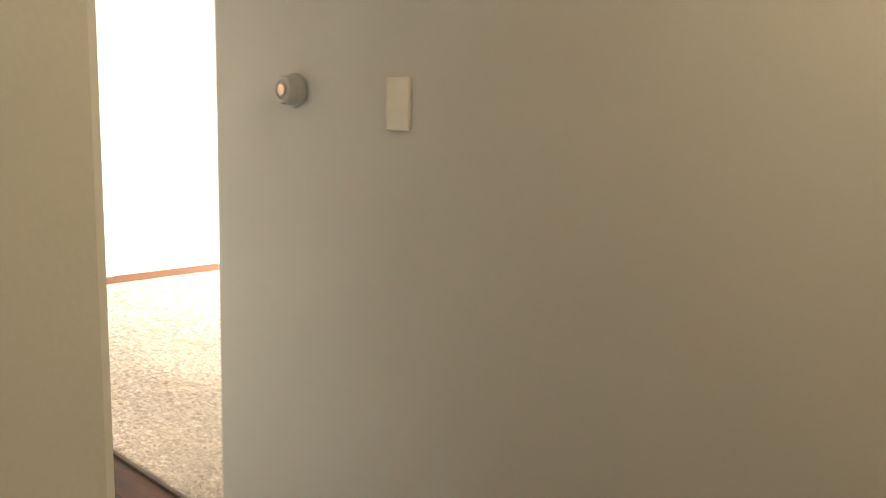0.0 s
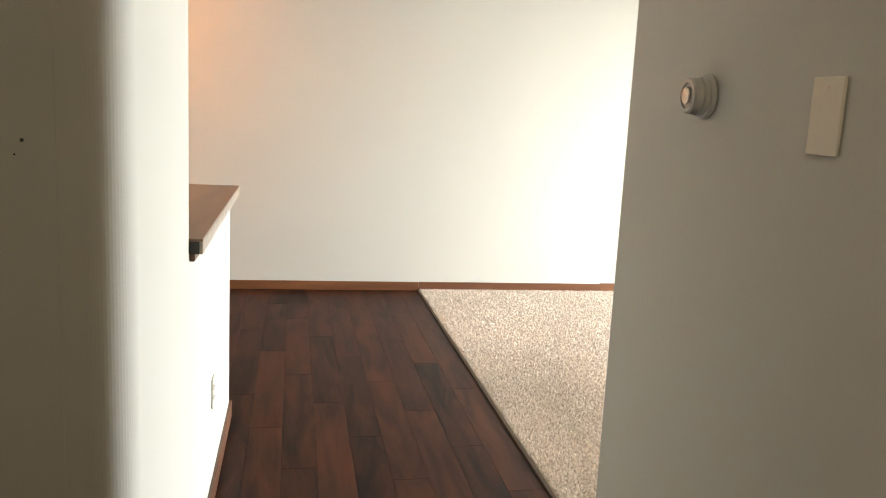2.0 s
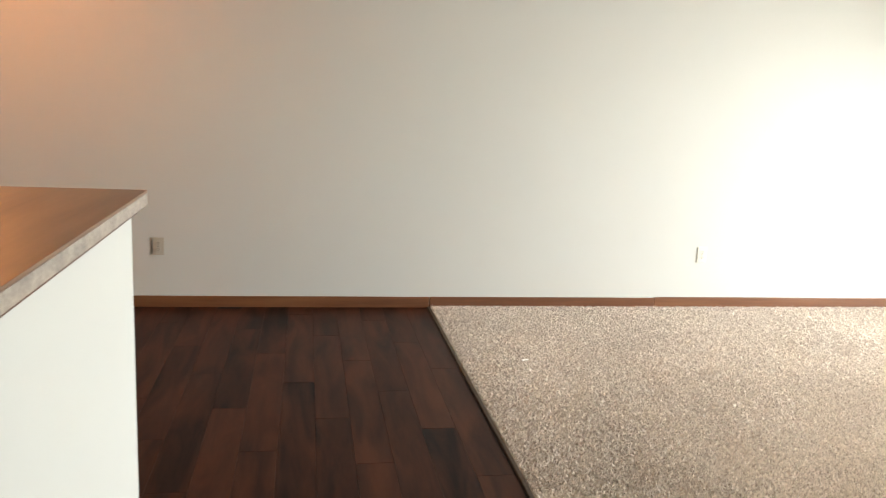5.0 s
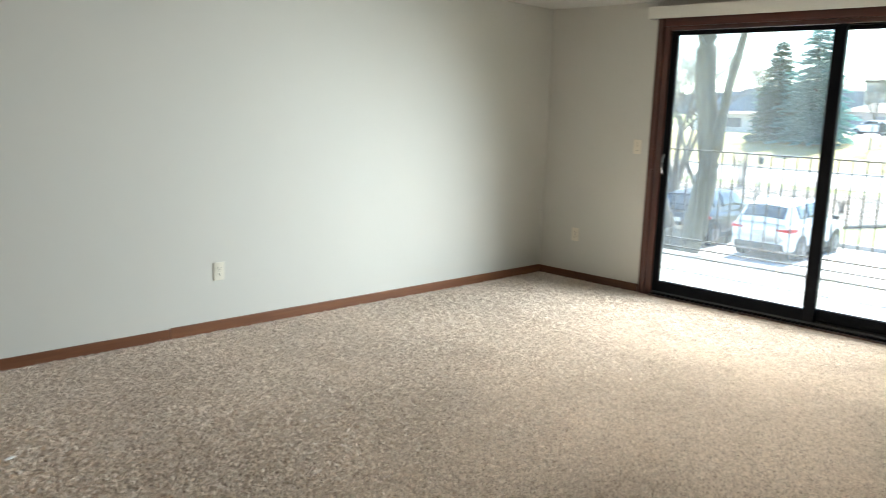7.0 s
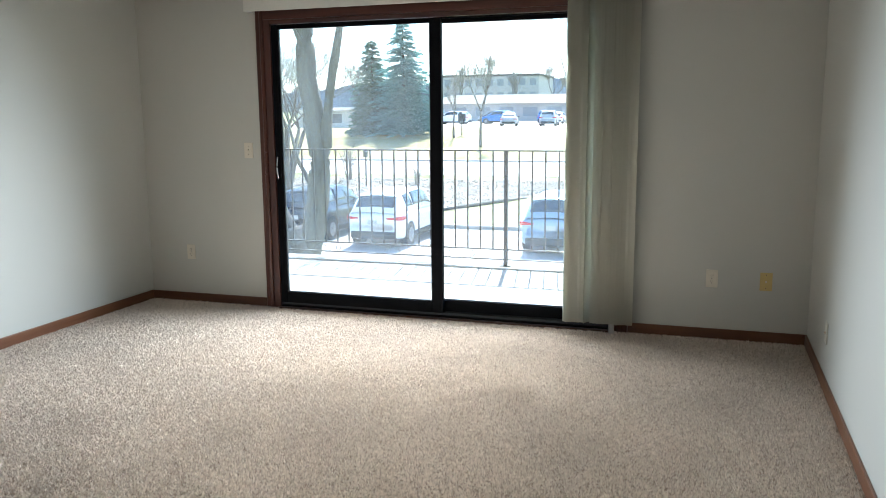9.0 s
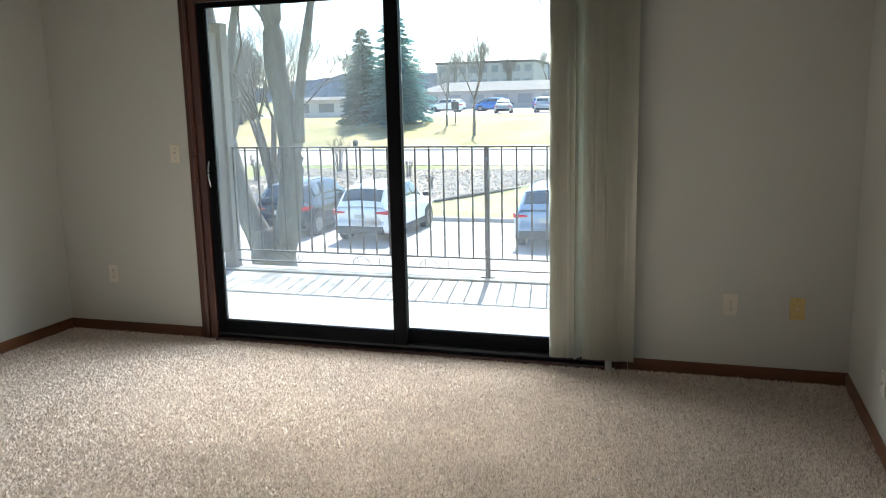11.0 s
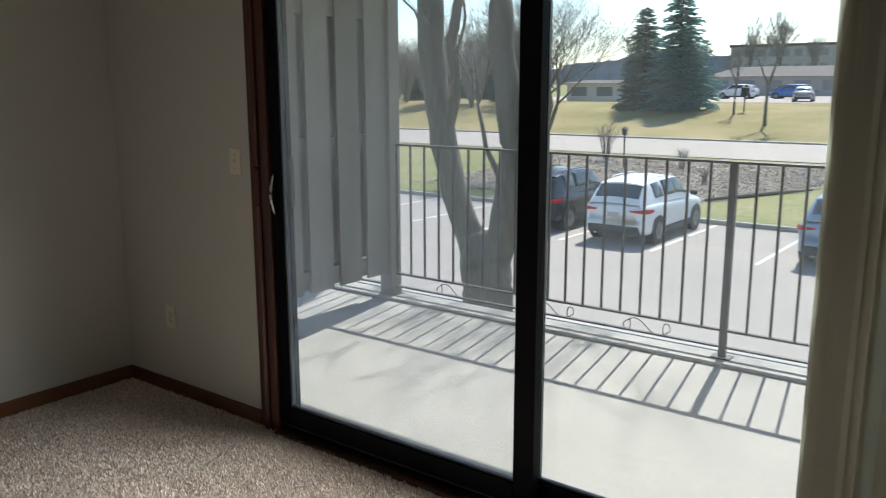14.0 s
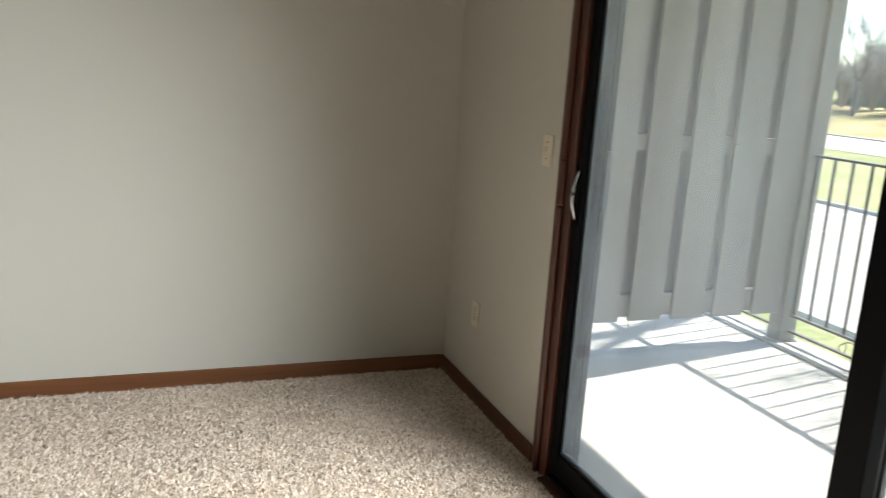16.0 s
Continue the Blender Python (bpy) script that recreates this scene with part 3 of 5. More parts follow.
outlet((-3.22, 0, 0.39), 0, PLATE, "ivory duplex outlet low on the long white wall")
outlet((-6.91, 0, 0.395), 0, PLATE_G, "almond duplex outlet on the wall above the plank floor")
outlet((-7.10, 0, 0.64), 0, PLATE_G, "almond wall plate on the wall beside the kitchen", "blank")
outlet((0, -0.372, 0.40), -90, PLATE_P, "dull beige duplex outlet low beside the balcony door")
outlet((0, -0.92, 1.185), -90, PLATE_P, "dull beige light switch beside the balcony door", "switch")
outlet((0, -4.212, 0.40), -90, PLATE_P, "dull beige duplex outlet under the dark end of the door wall")
outlet((0, -4.532, 0.396), -90, PLATE_Y, "yellowed coaxial jack plate low on the wall", "jack")
outlet((-0.80, YR, 0.30), 180, PLATE, "ivory jack plate low on the shaded wall", "jack")
outlet((XK, -3.61, 0.42), 90, PLATE, "ivory duplex outlet on the white half wall")
outlet((XT, -5.552, 1.526), -90, PLATE, "blank ivory cover plate with one screw at its top", "blank")

th = tagged(empty("thermostat", (XT, -5.185, 1.557)), "round grey-white thermostat with a brass dial centre", "thermostat")
part("base_ring", add_lathe(bmesh.new(), [(0.042, -0.0004), (0.042, -0.008), (0.039, -0.011)], (0, 0, 0), "x", 36), PLASTIC, th, "", True)
part("body", add_lathe(bmesh.new(), [(0.0355, -0.0112), (0.0365, -0.018), (0.0365, -0.021), (0.035, -0.023)], (0, 0, 0), "x", 36), PLASTIC, th)
part("dial_ring", add_lathe(bmesh.new(), [(0.034, -0.0232), (0.0335, -0.038), (0.030, -0.042), (0.024, -0.0425), (0.023, -0.039), (0.017, -0.039)], (0, 0, 0), "x", 36), PLASTIC, th)
part("dial", add_lathe(bmesh.new(), [(0.0165, -0.0427), (0.0155, -0.045), (0.009, -0.0463), (0.001, -0.0467)], (0, 0, 0), "x", 30), BRASS, th, "brushed brass dial", True)
part("lever", box((-0.022, 0.0368, 0.010), (-0.012, 0.041, 0.022), 0.001), SLOT, th)

# nail holes and scuffs on the shaded wall
for k, (x, z, r) in enumerate(NAILS):
    bm = add_lathe(bmesh.new(), [(r, 0), (r * 0.8, -0.0006)], (x, -5.1200, z), "y", 9)
    tagged(link_mesh("nail_hole", bm, SLOT), "small dark nail hole in the grey painted wall", "nail hole")

# ---------------------------------------------------------------- breakfast bar top and scrap
bar = tagged(empty("breakfast_bar_top", (-6.70, -3.52, 1.07)), "brown wood-look laminate bar top on the half wall", "countertop")
part("top", box((-0.25, -0.765, 0.036), (0.238, 0.775, 0.045), 0.002), COUNTER, bar)
part("front_edge", box((0.2285, -0.765, 0.0), (0.2375, 0.775, 0.0355), 0.0015), COUNTER_EDGE, bar, "speckled worn laminate front edge")
# near-black, so the end faces read darker than the top
part("core", box((-0.25, -0.765, 0.0), (0.228, 0.774, 0.0355), 0.001), SLOT, bar, "dark end and underside of the top")
part("cove", box((0.2005, -0.764, -0.022), (0.216, 0.735, -0.0005), 0.004), OAK_Y, bar)

bm = bmesh.new()
add_box(bm, (-0.021, -0.007, 0), (0.021, 0.007, 0.004), 0.001)
for v in bm.verts:
    v.co.z += 0.006 * abs(v.co.x) / 0.021 + 0.002
scrap = tagged(link_mesh("paper_scrap", bm, PAPER), "tiny white paper scrap lying on the carpet", "litter")
scrap.matrix_world = pose(-4.80, -1.16, 0.012, 0, 0, 20)

# kitchen ceiling lamp, whose warm light falls on the long wall
lamp = tagged(empty("ceiling_lamp", (-7.75, -1.0, H)), "small warm ceiling lamp in the kitchen", "ceiling lamp")
part("canopy", add_lathe(bmesh.new(), [(0.09, 0.0), (0.09, -0.015), (0.06, -0.03)], (0, 0, 0), "z", 24), BRASS, lamp)
GLOW = bpy.data.materials.new("warm_lamp_glass")
GLOW.use_nodes = True
GLOW.node_tree.nodes["Principled BSDF"].inputs["Emission Color"].default_value = (1.0, 0.36, 0.11, 1)
GLOW.node_tree.nodes["Principled BSDF"].inputs["Emission Strength"].default_value = LAMP
part("globe", add_lathe(bmesh.new(), [(0.05, -0.0305), (0.10, -0.06), (0.12, -0.11), (0.10, -0.16), (0.04, -0.19)], (0, 0, 0), "z", 24), GLOW, lamp, "warm glowing glass globe", True)

# entry lamp out of view, added to brighten the hall walls
hall = tagged(empty("ceiling_lamp", (-6.0, -7.05, H)), "round warm white ceiling lamp added out of view in the entry", "ceiling lamp")
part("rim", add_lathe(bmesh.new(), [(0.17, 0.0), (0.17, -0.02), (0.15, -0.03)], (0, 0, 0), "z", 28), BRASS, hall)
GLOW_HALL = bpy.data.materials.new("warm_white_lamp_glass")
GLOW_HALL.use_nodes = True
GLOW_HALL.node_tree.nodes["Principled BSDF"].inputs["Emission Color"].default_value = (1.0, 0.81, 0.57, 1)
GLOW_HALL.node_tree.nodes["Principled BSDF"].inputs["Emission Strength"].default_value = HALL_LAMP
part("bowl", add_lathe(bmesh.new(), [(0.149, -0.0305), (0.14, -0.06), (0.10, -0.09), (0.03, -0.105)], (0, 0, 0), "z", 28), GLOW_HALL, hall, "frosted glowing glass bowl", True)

# ---------------------------------------------------------------- balcony
structure("balcony_slab", box((0.1355, -7.0, -0.25), (2.34, 2.2, -0.032), 0.01), CONCRETE, "sunlit grey concrete balcony floor with faint stains", "balcony")
structure("balcony_lip", box((2.10, -7.0, -0.0318), (2.335, 2.2, -0.018), 0.006), CONCRETE, "slightly raised concrete strip under the railing", "balcony")
structure("balcony_above", box((0.1355, -7.0, 2.46), (2.32, 2.2, 2.66), 0.01), CONCRETE, "concrete slab of the balcony above", "balcony")
structure("wall_outer", box((0.1355, -7.0, -2.7), (0.22, -5.2, 5.5)), SIDING, "outer wall of the building beside the balcony", "wall")

RX, RT = 2.24, 1.085


def railing():
    root = tagged(empty("balcony_railing", (RX, -2.335, -0.018)), "brown painted iron balcony railing with scrolls along the bottom", "railing")
    z = lambda v: v + 0.018

    def bar_(name, lo, hi, b=0.0):
        return part(name, box(lo, hi, b), IRON, root)
    y0, y1 = -4.4, 4.4
    bar_("top_rail", (-0.020, y0, z(RT)), (0.020, y1, z(RT) + 0.014), 0.003)
    bar_("bottom_rail", (-0.013, y0, z(0.135)), (0.013, y1, z(0.149)), 0.002)
    bar_("foot_rail", (-0.013, y0, z(0.038)), (0.013, y1, z(0.050)), 0.002)
    for y in (-2.5, 0.0, 2.455, 4.38):
        p = bar_("post", (-0.019, y - 0.019, 0.0), (0.019, y + 0.019, z(RT)), 0.002)
        part("foot_plate", box((-0.045, y - 0.055, 0.0), (0.045, y + 0.055, 0.006), 0.001), IRON, p)
    bal = box((-0.0065, -0.0065, z(0.1495)), (0.0065, 0.0065, z(RT) - 0.0005))
    first = None
    step = 0.127
    y = -34 * step
    while y < y1:
        if min(abs(y - q) for q in (-2.5, 0.0, 2.48, 4.38)) > 0.045:
            if first is None:
                first = part("baluster", bal, IRON, root)
                first.location = (0, y, 0)
            else:
                o = new("baluster", first.data)
                o.parent, o.location = root, (0, y, 0)
        y += step

    bm = bmesh.new()
    h, b = 0.092, 0.052
    pts = []
    for q in range(25):
        u = q / 24
        pts.append((0, -0.15 + 0.30 * u, b + h * (0.5 - 0.46 * math.sin(2 * math.pi * u + 0.0))))
    add_tube(bm, pts, 0.0035, 5)
    add_tube(bm, [(0, -0.15 + 0.024 * math.cos(a) + 0.024, b + h * 0.5 + 0.040 * math.sin(a)) for a in [math.pi + q * math.pi / 7 for q in range(-9, 1)]], 0.0035, 5)
    add_tube(bm, [(0, 0.15 + 0.024 * math.cos(a) - 0.024, b + h * 0.5 + 0.040 * math.sin(a)) for a in [q * math.pi / 7 for q in range(-9, 1)]], 0.0035, 5)
    data = None
    for y in (-1.95, -1.31, 0.46, 1.10, 1.90, 3.1, 3.75):
        if data is None:
            o = part("scroll", bm, IRON, root)
            data = o.data
        else:
            o = new("scroll", data)
            o.parent = root
        o.location = (0, y, 0)


railing()


def fence():
    root = tagged(empty("privacy_fence", (1.25, 0.13, 0.15)), "weathered grey-brown board-on-board privacy fence across the balcony", "fence")
    me_w = box((-0.105, -0.010, 0.0), (0.105, 0.010, 1.96), 0.003)
    first = part("board", me_w, FENCE_F, root)
    xs = [0.393 + 0.2795 * k for k in range(7)]
    first.location = (xs[0] - 1.25, 0, 0)
    for x in xs[1:]:
        o = new("board", first.data)
        o.parent, o.location = root, (x - 1.25, 0, 0)
    back = part("back_board", box((-0.122, -0.010, 0.0), (0.122, 0.010, 1.96), 0.003), FENCE_F, root)
    back.location = (xs[0] + 0.13975 - 1.25, 0.078, 0)
    for x in [q + 0.13975 for q in xs[1:-1]]:
        o = new("back_board", back.data)
        o.parent, o.location = root, (x - 1.25, 0.078, 0.0)
    for z in (0.06, 0.94, 1.80):
        part("cross_rail", box((-1.0, 0.0105, z), (0.93, 0.0675, z + 0.085), 0.002), FENCE_F, root)
    part("hook", add_tube(bmesh.new(), [(0.432, -0.012, 0.985), (0.432, -0.03, 0.987), (0.437, -0.036, 0.996), (0.452, -0.036, 0.99)], 0.004, 6), KERB, root, "small white painted hook")
    for q, (hx, ln) in enumerate(((-0.12, 0.10), (0.06, 0.07), (0.18, 0.05), (0.44, 0.06))):
        part("loose_string", add_tube(bmesh.new(), [(hx, 0.0, 0.004), (hx + 0.01, -0.004, -ln * 0.5), (hx - 0.006 * q, 0.004, -ln)], 0.003, 4), KERB, root, "frayed pale string under the boards")
    part("end_post", box((0.925, -0.045, -0.183), (1.035, 0.065, 2.05), 0.004), FENCE_F, root)


fence()

# ---------------------------------------------------------------- ground outside
GZ = -2.6
PROFILE = [(-60, GZ), (8.0, GZ), (22.2, GZ), (22.4, GZ + 0.13), (30, -2.38), (38, -2.0), (46.5, -1.68), (50, -1.52), (60, -0.30), (68, -0.05), (75, 0.0), (95, 0.1), (130, 0.2), (200, 0.8), (420, 3.0), (2500, 10.0)]


def ground_z(x):
    for (a, za), (b, zb) in zip(PROFILE, PROFILE[1:]):
        if x <= b:
            return za + (zb - za) * (x - a) / (b - a)
    return PROFILE[-1][1]


def sheet(xs, ys, lift, mat_index=None):
    bm = bmesh.new()
    grid = [[bm.verts.new((x, y, ground_z(x) + lift)) for y in ys] for x in xs]
    for i in range(len(xs) - 1):
        for j in range(len(ys) - 1):
            bm.faces.new((grid[i][j], grid[i + 1][j], grid[i + 1][j + 1], grid[i][j + 1]))
    return bm


xs_g = [-60, -20, 0, 8.0, 15, 22.2, 22.4, 26, 30, 34, 38, 42, 46.5, 50, 56, 62, 68, 75, 85, 95, 110, 130, 160, 200, 300, 420, 900, 2500]
ys_g = [-2500, -600, -200, -100, -50, -25, 0, 25, 50, 75, 100, 150, 250, 700, 2500]
structure("ground", sheet(xs_g, ys_g, 0.0), LAWN, "spring lawn rising gently beyond the road, dry in patches", "lawn")
structure("car_park", sheet([10.0, 15, 22.05], [-80, -40, 0, 40, 90], 0.012), ASPHALT, "pale worn asphalt car park", "car park")
structure("road", sheet([38.2, 42, 46.2], [-300, -100, -30, 30, 100, 300], 0.03), ROAD, "pale two-lane road beyond the lawn", "road")
bm = bmesh.new()
near_edge = [(1.5, 34.5), (3.2, 31.5), (4.4, 28.8), (5.6, 25.9), (7.5, 24.6), (10, 24.0), (14.5, 24.2), (18.0, 26.0)]
rows = [[bm.verts.new((x, y, ground_z(x) + 0.02)) for x in [n + (36.6 - n) * k / 6 for k in range(7)]] for y, n in near_edge]
for a, b in zip(rows, rows[1:]):
    for k in range(6):
        bm.faces.new((a[k], a[k + 1], b[k + 1], b[k]))
bmesh.ops.recalc_face_normals(bm, faces=bm.faces[:])
structure("planting_bed", bm, MULCH, "mulch bed with dry brown stalks", "planting bed")
logs = tagged(empty("edging_log", (27.4, 5.0, ground_z(27.4))), "thin weathered log edging the planting bed", "log")
part("log", add_tube(bmesh.new(), [(-1.7, 0.95, 0.04), (0.0, 0.05, 0.09), (1.7, -0.75, 0.10), (2.9, -1.5, 0.12)], [0.05, 0.07, 0.065, 0.04], 8), BARK, logs, "", True)

structure("kerb", box((22.05, -80, GZ - 0.05), (22.22, 90, GZ + 0.15), 0.02), KERB, "concrete kerb along the car park", "kerb")
structure("kerb_near", box((9.82, -80, GZ - 0.05), (10.0, 90, GZ + 0.13), 0.02), KERB, "concrete kerb along the lawn under the balcony", "kerb")
structure("far_lawn", sheet([46.52, 50, 56, 60, 64, 68, 75, 77.9], [-200, -100, -50, -25, 0, 25, 50, 75, 100, 150], 0.015), LAWN_DRY, "dry yellow lawn bank rising beyond the road", "lawn")
structure("road_kerb", box((46.22, -300, -1.85), (46.5, 300, -1.56), 0.03), KERB, "far kerb of the road", "kerb")
structure("far_car_park", sheet([78, 95, 128], [-120, -60, 0, 55], 0.04), ROAD, "pale car park on the rise beyond the lawn", "car park")
for k in range(-9, 14):
    y = 4.25 + 2.62 * k
    tagged(link_mesh("parking_line", box((17.0, y - 0.05, GZ + 0.013), (21.9, y + 0.05, GZ + 0.017)), LINE), "worn white parking bay line on asphalt", "road marking", "parking lines")


# ---------------------------------------------------------------- trees
def unit(v):
    return v / max(1e-9, v.length)


def grow(bm, p, d, length, r, depth, rnd, sides=5, up=0.15, spread=0.55, seg=3, twigs=None, thin=0.004):
    """One bare branch and what grows from it."""
    pts, rad = [p.copy()], [r]
    for k in range(seg):
        d = unit(d + Vector((rnd.uniform(-1, 1), rnd.uniform(-1, 1), rnd.uniform(-0.6, 1))) * 0.16 + Vector((0, 0, up * 0.3)))
        p = p + d * (length / seg)
        pts.append(p.copy())
        rad.append(max(thin, r * (1 - 0.42 * (k + 1) / seg)))
    add_tube(bm if (twigs is None or depth > 1) else twigs, pts, rad, sides if depth > 1 else 3)
    if depth <= 0:
        return
    n = rnd.choice((3, 4)) if depth < 3 else 3
    for k in range(n):
        i = rnd.randint(max(1, seg - 2), seg)
        axis = unit(Vector((rnd.uniform(-1, 1), rnd.uniform(-1, 1), rnd.uniform(-0.3, 0.5))))
        nd = unit(d + axis * spread * rnd.uniform(0.7, 1.4) + Vector((0, 0, up)))
        grow(bm, pts[i], nd, length * rnd.uniform(0.62, 0.85), rad[i] * rnd.uniform(0.45, 0.68), depth - 1, rnd, sides, up, spread, seg, twigs, thin)


def bare_tree(name, base, stems, depth, seed, label, length=2.2, up=0.15, spread=0.55, group="", category="tree", thin=0.004):
    """A leafless tree: stems are lists of (x, y, z, radius) from the ground up, each ending in branches."""
    rnd = random.Random(seed)
    root = tagged(empty(name, base), label, category, group)
    off = Vector(base)
    trunk, crown, twigs = bmesh.new(), bmesh.new(), bmesh.new()
    for s in stems:
        pts = [Vector(q[:3]) - off for q in s]
        fine_p, fine_r = [], []
        for i in range(len(pts) - 1):
            for k in range(4):
                fine_p.append(pts[i].lerp(pts[i + 1], k / 4))
                fine_r.append(s[i][3] + (s[i + 1][3] - s[i][3]) * k / 4)
        add_tube(trunk, fine_p + [pts[-1]], fine_r + [s[-1][3]], 18)
        d = unit(pts[-1] - pts[-2])
        if s[-1][3] > 0.18:
            continue
        for k in range(3):
            nd = unit(d + Vector((rnd.uniform(-1, 1), rnd.uniform(-1, 1), rnd.uniform(-0.1, 0.6))) * spread)
            grow(crown, pts[-1], nd, length * (0.4 if s[-1][3] < 0.03 else 1), s[-1][3] * 0.7, depth if s[-1][3] > 0.03 else 2, rnd, 6, up, spread, 3, twigs, thin)
    for v in trunk.verts:
        q = noise.noise(v.co * 2.2 + off) * 0.030 + noise.noise(Vector((v.co.x * 9, v.co.y * 9, v.co.z * 2.5)) + off) * 0.018
        v.co += Vector((q, noise.noise(v.co * 2.6 - off) * 0.030, 0))
    part("trunk", trunk, BARK, root, "", True)
    part("limbs", crown, BARK, root, "", True)
    part("twigs", twigs, TWIG, root)
    return root


tree = bare_tree("bare_tree", (6.35, 2.02, GZ), [
    [(6.35, 2.02, GZ - 0.1, 0.48), (6.35, 2.02, GZ + 0.35, 0.37), (6.33, 2.01, -1.6, 0.33), (6.3, 2.02, -0.95, 0.335), (6.3, 2.06, -0.62, 0.32), (6.3, 2.16, -0.35, 0.20)],
    [(6.3, 2.12, -0.85, 0.21), (6.31, 2.32, -0.35, 0.185), (6.33, 2.54, 0.10, 0.18), (6.35, 2.75, 0.77, 0.175), (6.36, 2.87, 1.24, 0.172), (6.4, 2.99, 2.0, 0.165), (6.45, 3.06, 2.7, 0.165), (6.5, 3.25, 4.2, 0.13), (6.3, 3.4, 5.6, 0.08)],
    [(6.3, 1.94, -0.85, 0.21), (6.3, 1.80, -0.35, 0.195), (6.28, 1.69, 0.13, 0.18), (6.26, 1.62, 0.7, 0.172), (6.25, 1.67, 1.24, 0.158), (6.22, 1.77, 2.0, 0.150), (6.2, 1.81, 2.65, 0.155), (6.1, 1.7, 4.0, 0.12), (6.0, 1.3, 5.6, 0.075)],
    [(6.36, 2.72, 1.0, 0.09), (6.34, 2.56, 1.35, 0.070), (6.34, 2.53, 1.6, 0.062), (6.33, 2.60, 2.1, 0.068), (6.33, 2.50, 2.6, 0.062), (6.3, 2.30, 3.6, 0.05)],
    [(6.25, 1.54, 0.95, 0.11), (6.22, 1.45, 1.45, 0.075), (6.2, 1.37, 1.9, 0.066), (6.18, 1.25, 2.5, 0.062), (6.4, 1.0, 3.8, 0.05), (7.3, 0.6, 5.2, 0.04)],
    [(6.28, 1.80, 0.35, 0.045), (6.25, 2.02, 0.75, 0.030), (6.25, 2.13, 1.3, 0.022)],
    [(6.33, 2.52, 1.9, 0.03), (6.2, 2.30, 2.35, 0.018), (6.0, 2.20, 2.7, 0.012)],
    [(6.4, 3.05, 2.1, 0.03), (6.5, 3.35, 2.5, 0.018), (6.4, 3.6, 2.75, 0.012)],
    [(6.2, 1.66, 2.2, 0.03), (6.0, 1.9, 2.75, 0.02), (5.8, 2.1, 3.1, 0.012)],
], 4, 11, "big two-stemmed bare tree with grey furrowed bark", 1.9, 0.12, 0.6)

ms = []
rnd = random.Random(5)
for k in range(7):
    a = 2 * math.pi * k / 7 + 0.3
    c, w = math.cos(a), math.sin(a) * (1.0 + 0.25 * (k % 2))
    ms.append([(28.5, 14.55, -2.5, 0.20), (28.5 + 0.20 * c, 14.55 + 0.22 * w, -1.5, 0.15), (28.5 + 0.45 * c, 14.55 + 0.5 * w, -0.4, 0.10), (28.5 + 0.75 * c, 14.55 + 0.85 * w, 0.8, 0.075)])
bare_tree("bare_tree", (28.5, 14.55, -2.45), ms, 4, 21, "many-stemmed bare ornamental tree on the lawn behind the cars", 1.9, 0.06, 0.75, thin=0.006)


def simple_tree(name, x, y, height, depth, seed, label, r=0.10, group="", spread=0.55, length=None):
    z = ground_z(x)
    st = [[(x, y, z - 0.1, r * 1.3), (x, y, z + height * 0.18, r), (x + 0.05, y - 0.04, z + height * 0.38, r * 0.8)]]
    return bare_tree(name, (x, y, z), st, depth, seed, label, length or height * 0.26, 0.2, spread, group, "tree", max(0.004, x * 0.00020))


simple_tree("bare_tree", 54.0, 12.1, 7.0, 4, 31, "slim bare young tree on the far lawn", 0.11, "young lawn trees", 0.45)
simple_tree("bare_tree", 58.5, 15.6, 5.0, 3, 32, "slim bare young tree on the far lawn", 0.08, "young lawn trees", 0.45)
simple_tree("bare_tree", 27.0, 0.2, 8.0, 5, 33, "spreading bare tree beside the car park", 0.16, "", 1.0, 2.3)
for k, (x, y, h) in enumerate([(60, 40, 8), (64, 47, 9), (58, 53, 8), (66, 60, 10), (62, 36.5, 7), (70, 41, 9), (60, 68, 9), (72, 74, 10), (57, 60, 7)]):
    simple_tree("bare_tree", x, y, h, 4, 40 + k, "dense bare tree in the row beyond the road", 0.16, "bare trees beyond the road", 0.7)
for k, (x, y, h) in enumerate([(90, 4, 6), (98, -4, 7), (105, 12, 7), (92, -14, 6)]):
    simple_tree("bare_tree", x, y, h, 3, 60 + k, "small bare tree in the far car park", 0.10, "far car park trees", 0.55)

for k in range(16):
    simple_tree("bare_tree", 150 + 9 * ((k * 7) % 5) / 4, -34 + 6.6 * k, 8.5 + 3.5 * ((k * 5) % 7) / 6, 4, 70 + k, "hazy bare tree behind the far buildings", 0.22, "bare trees behind the far buildings", 0.8)


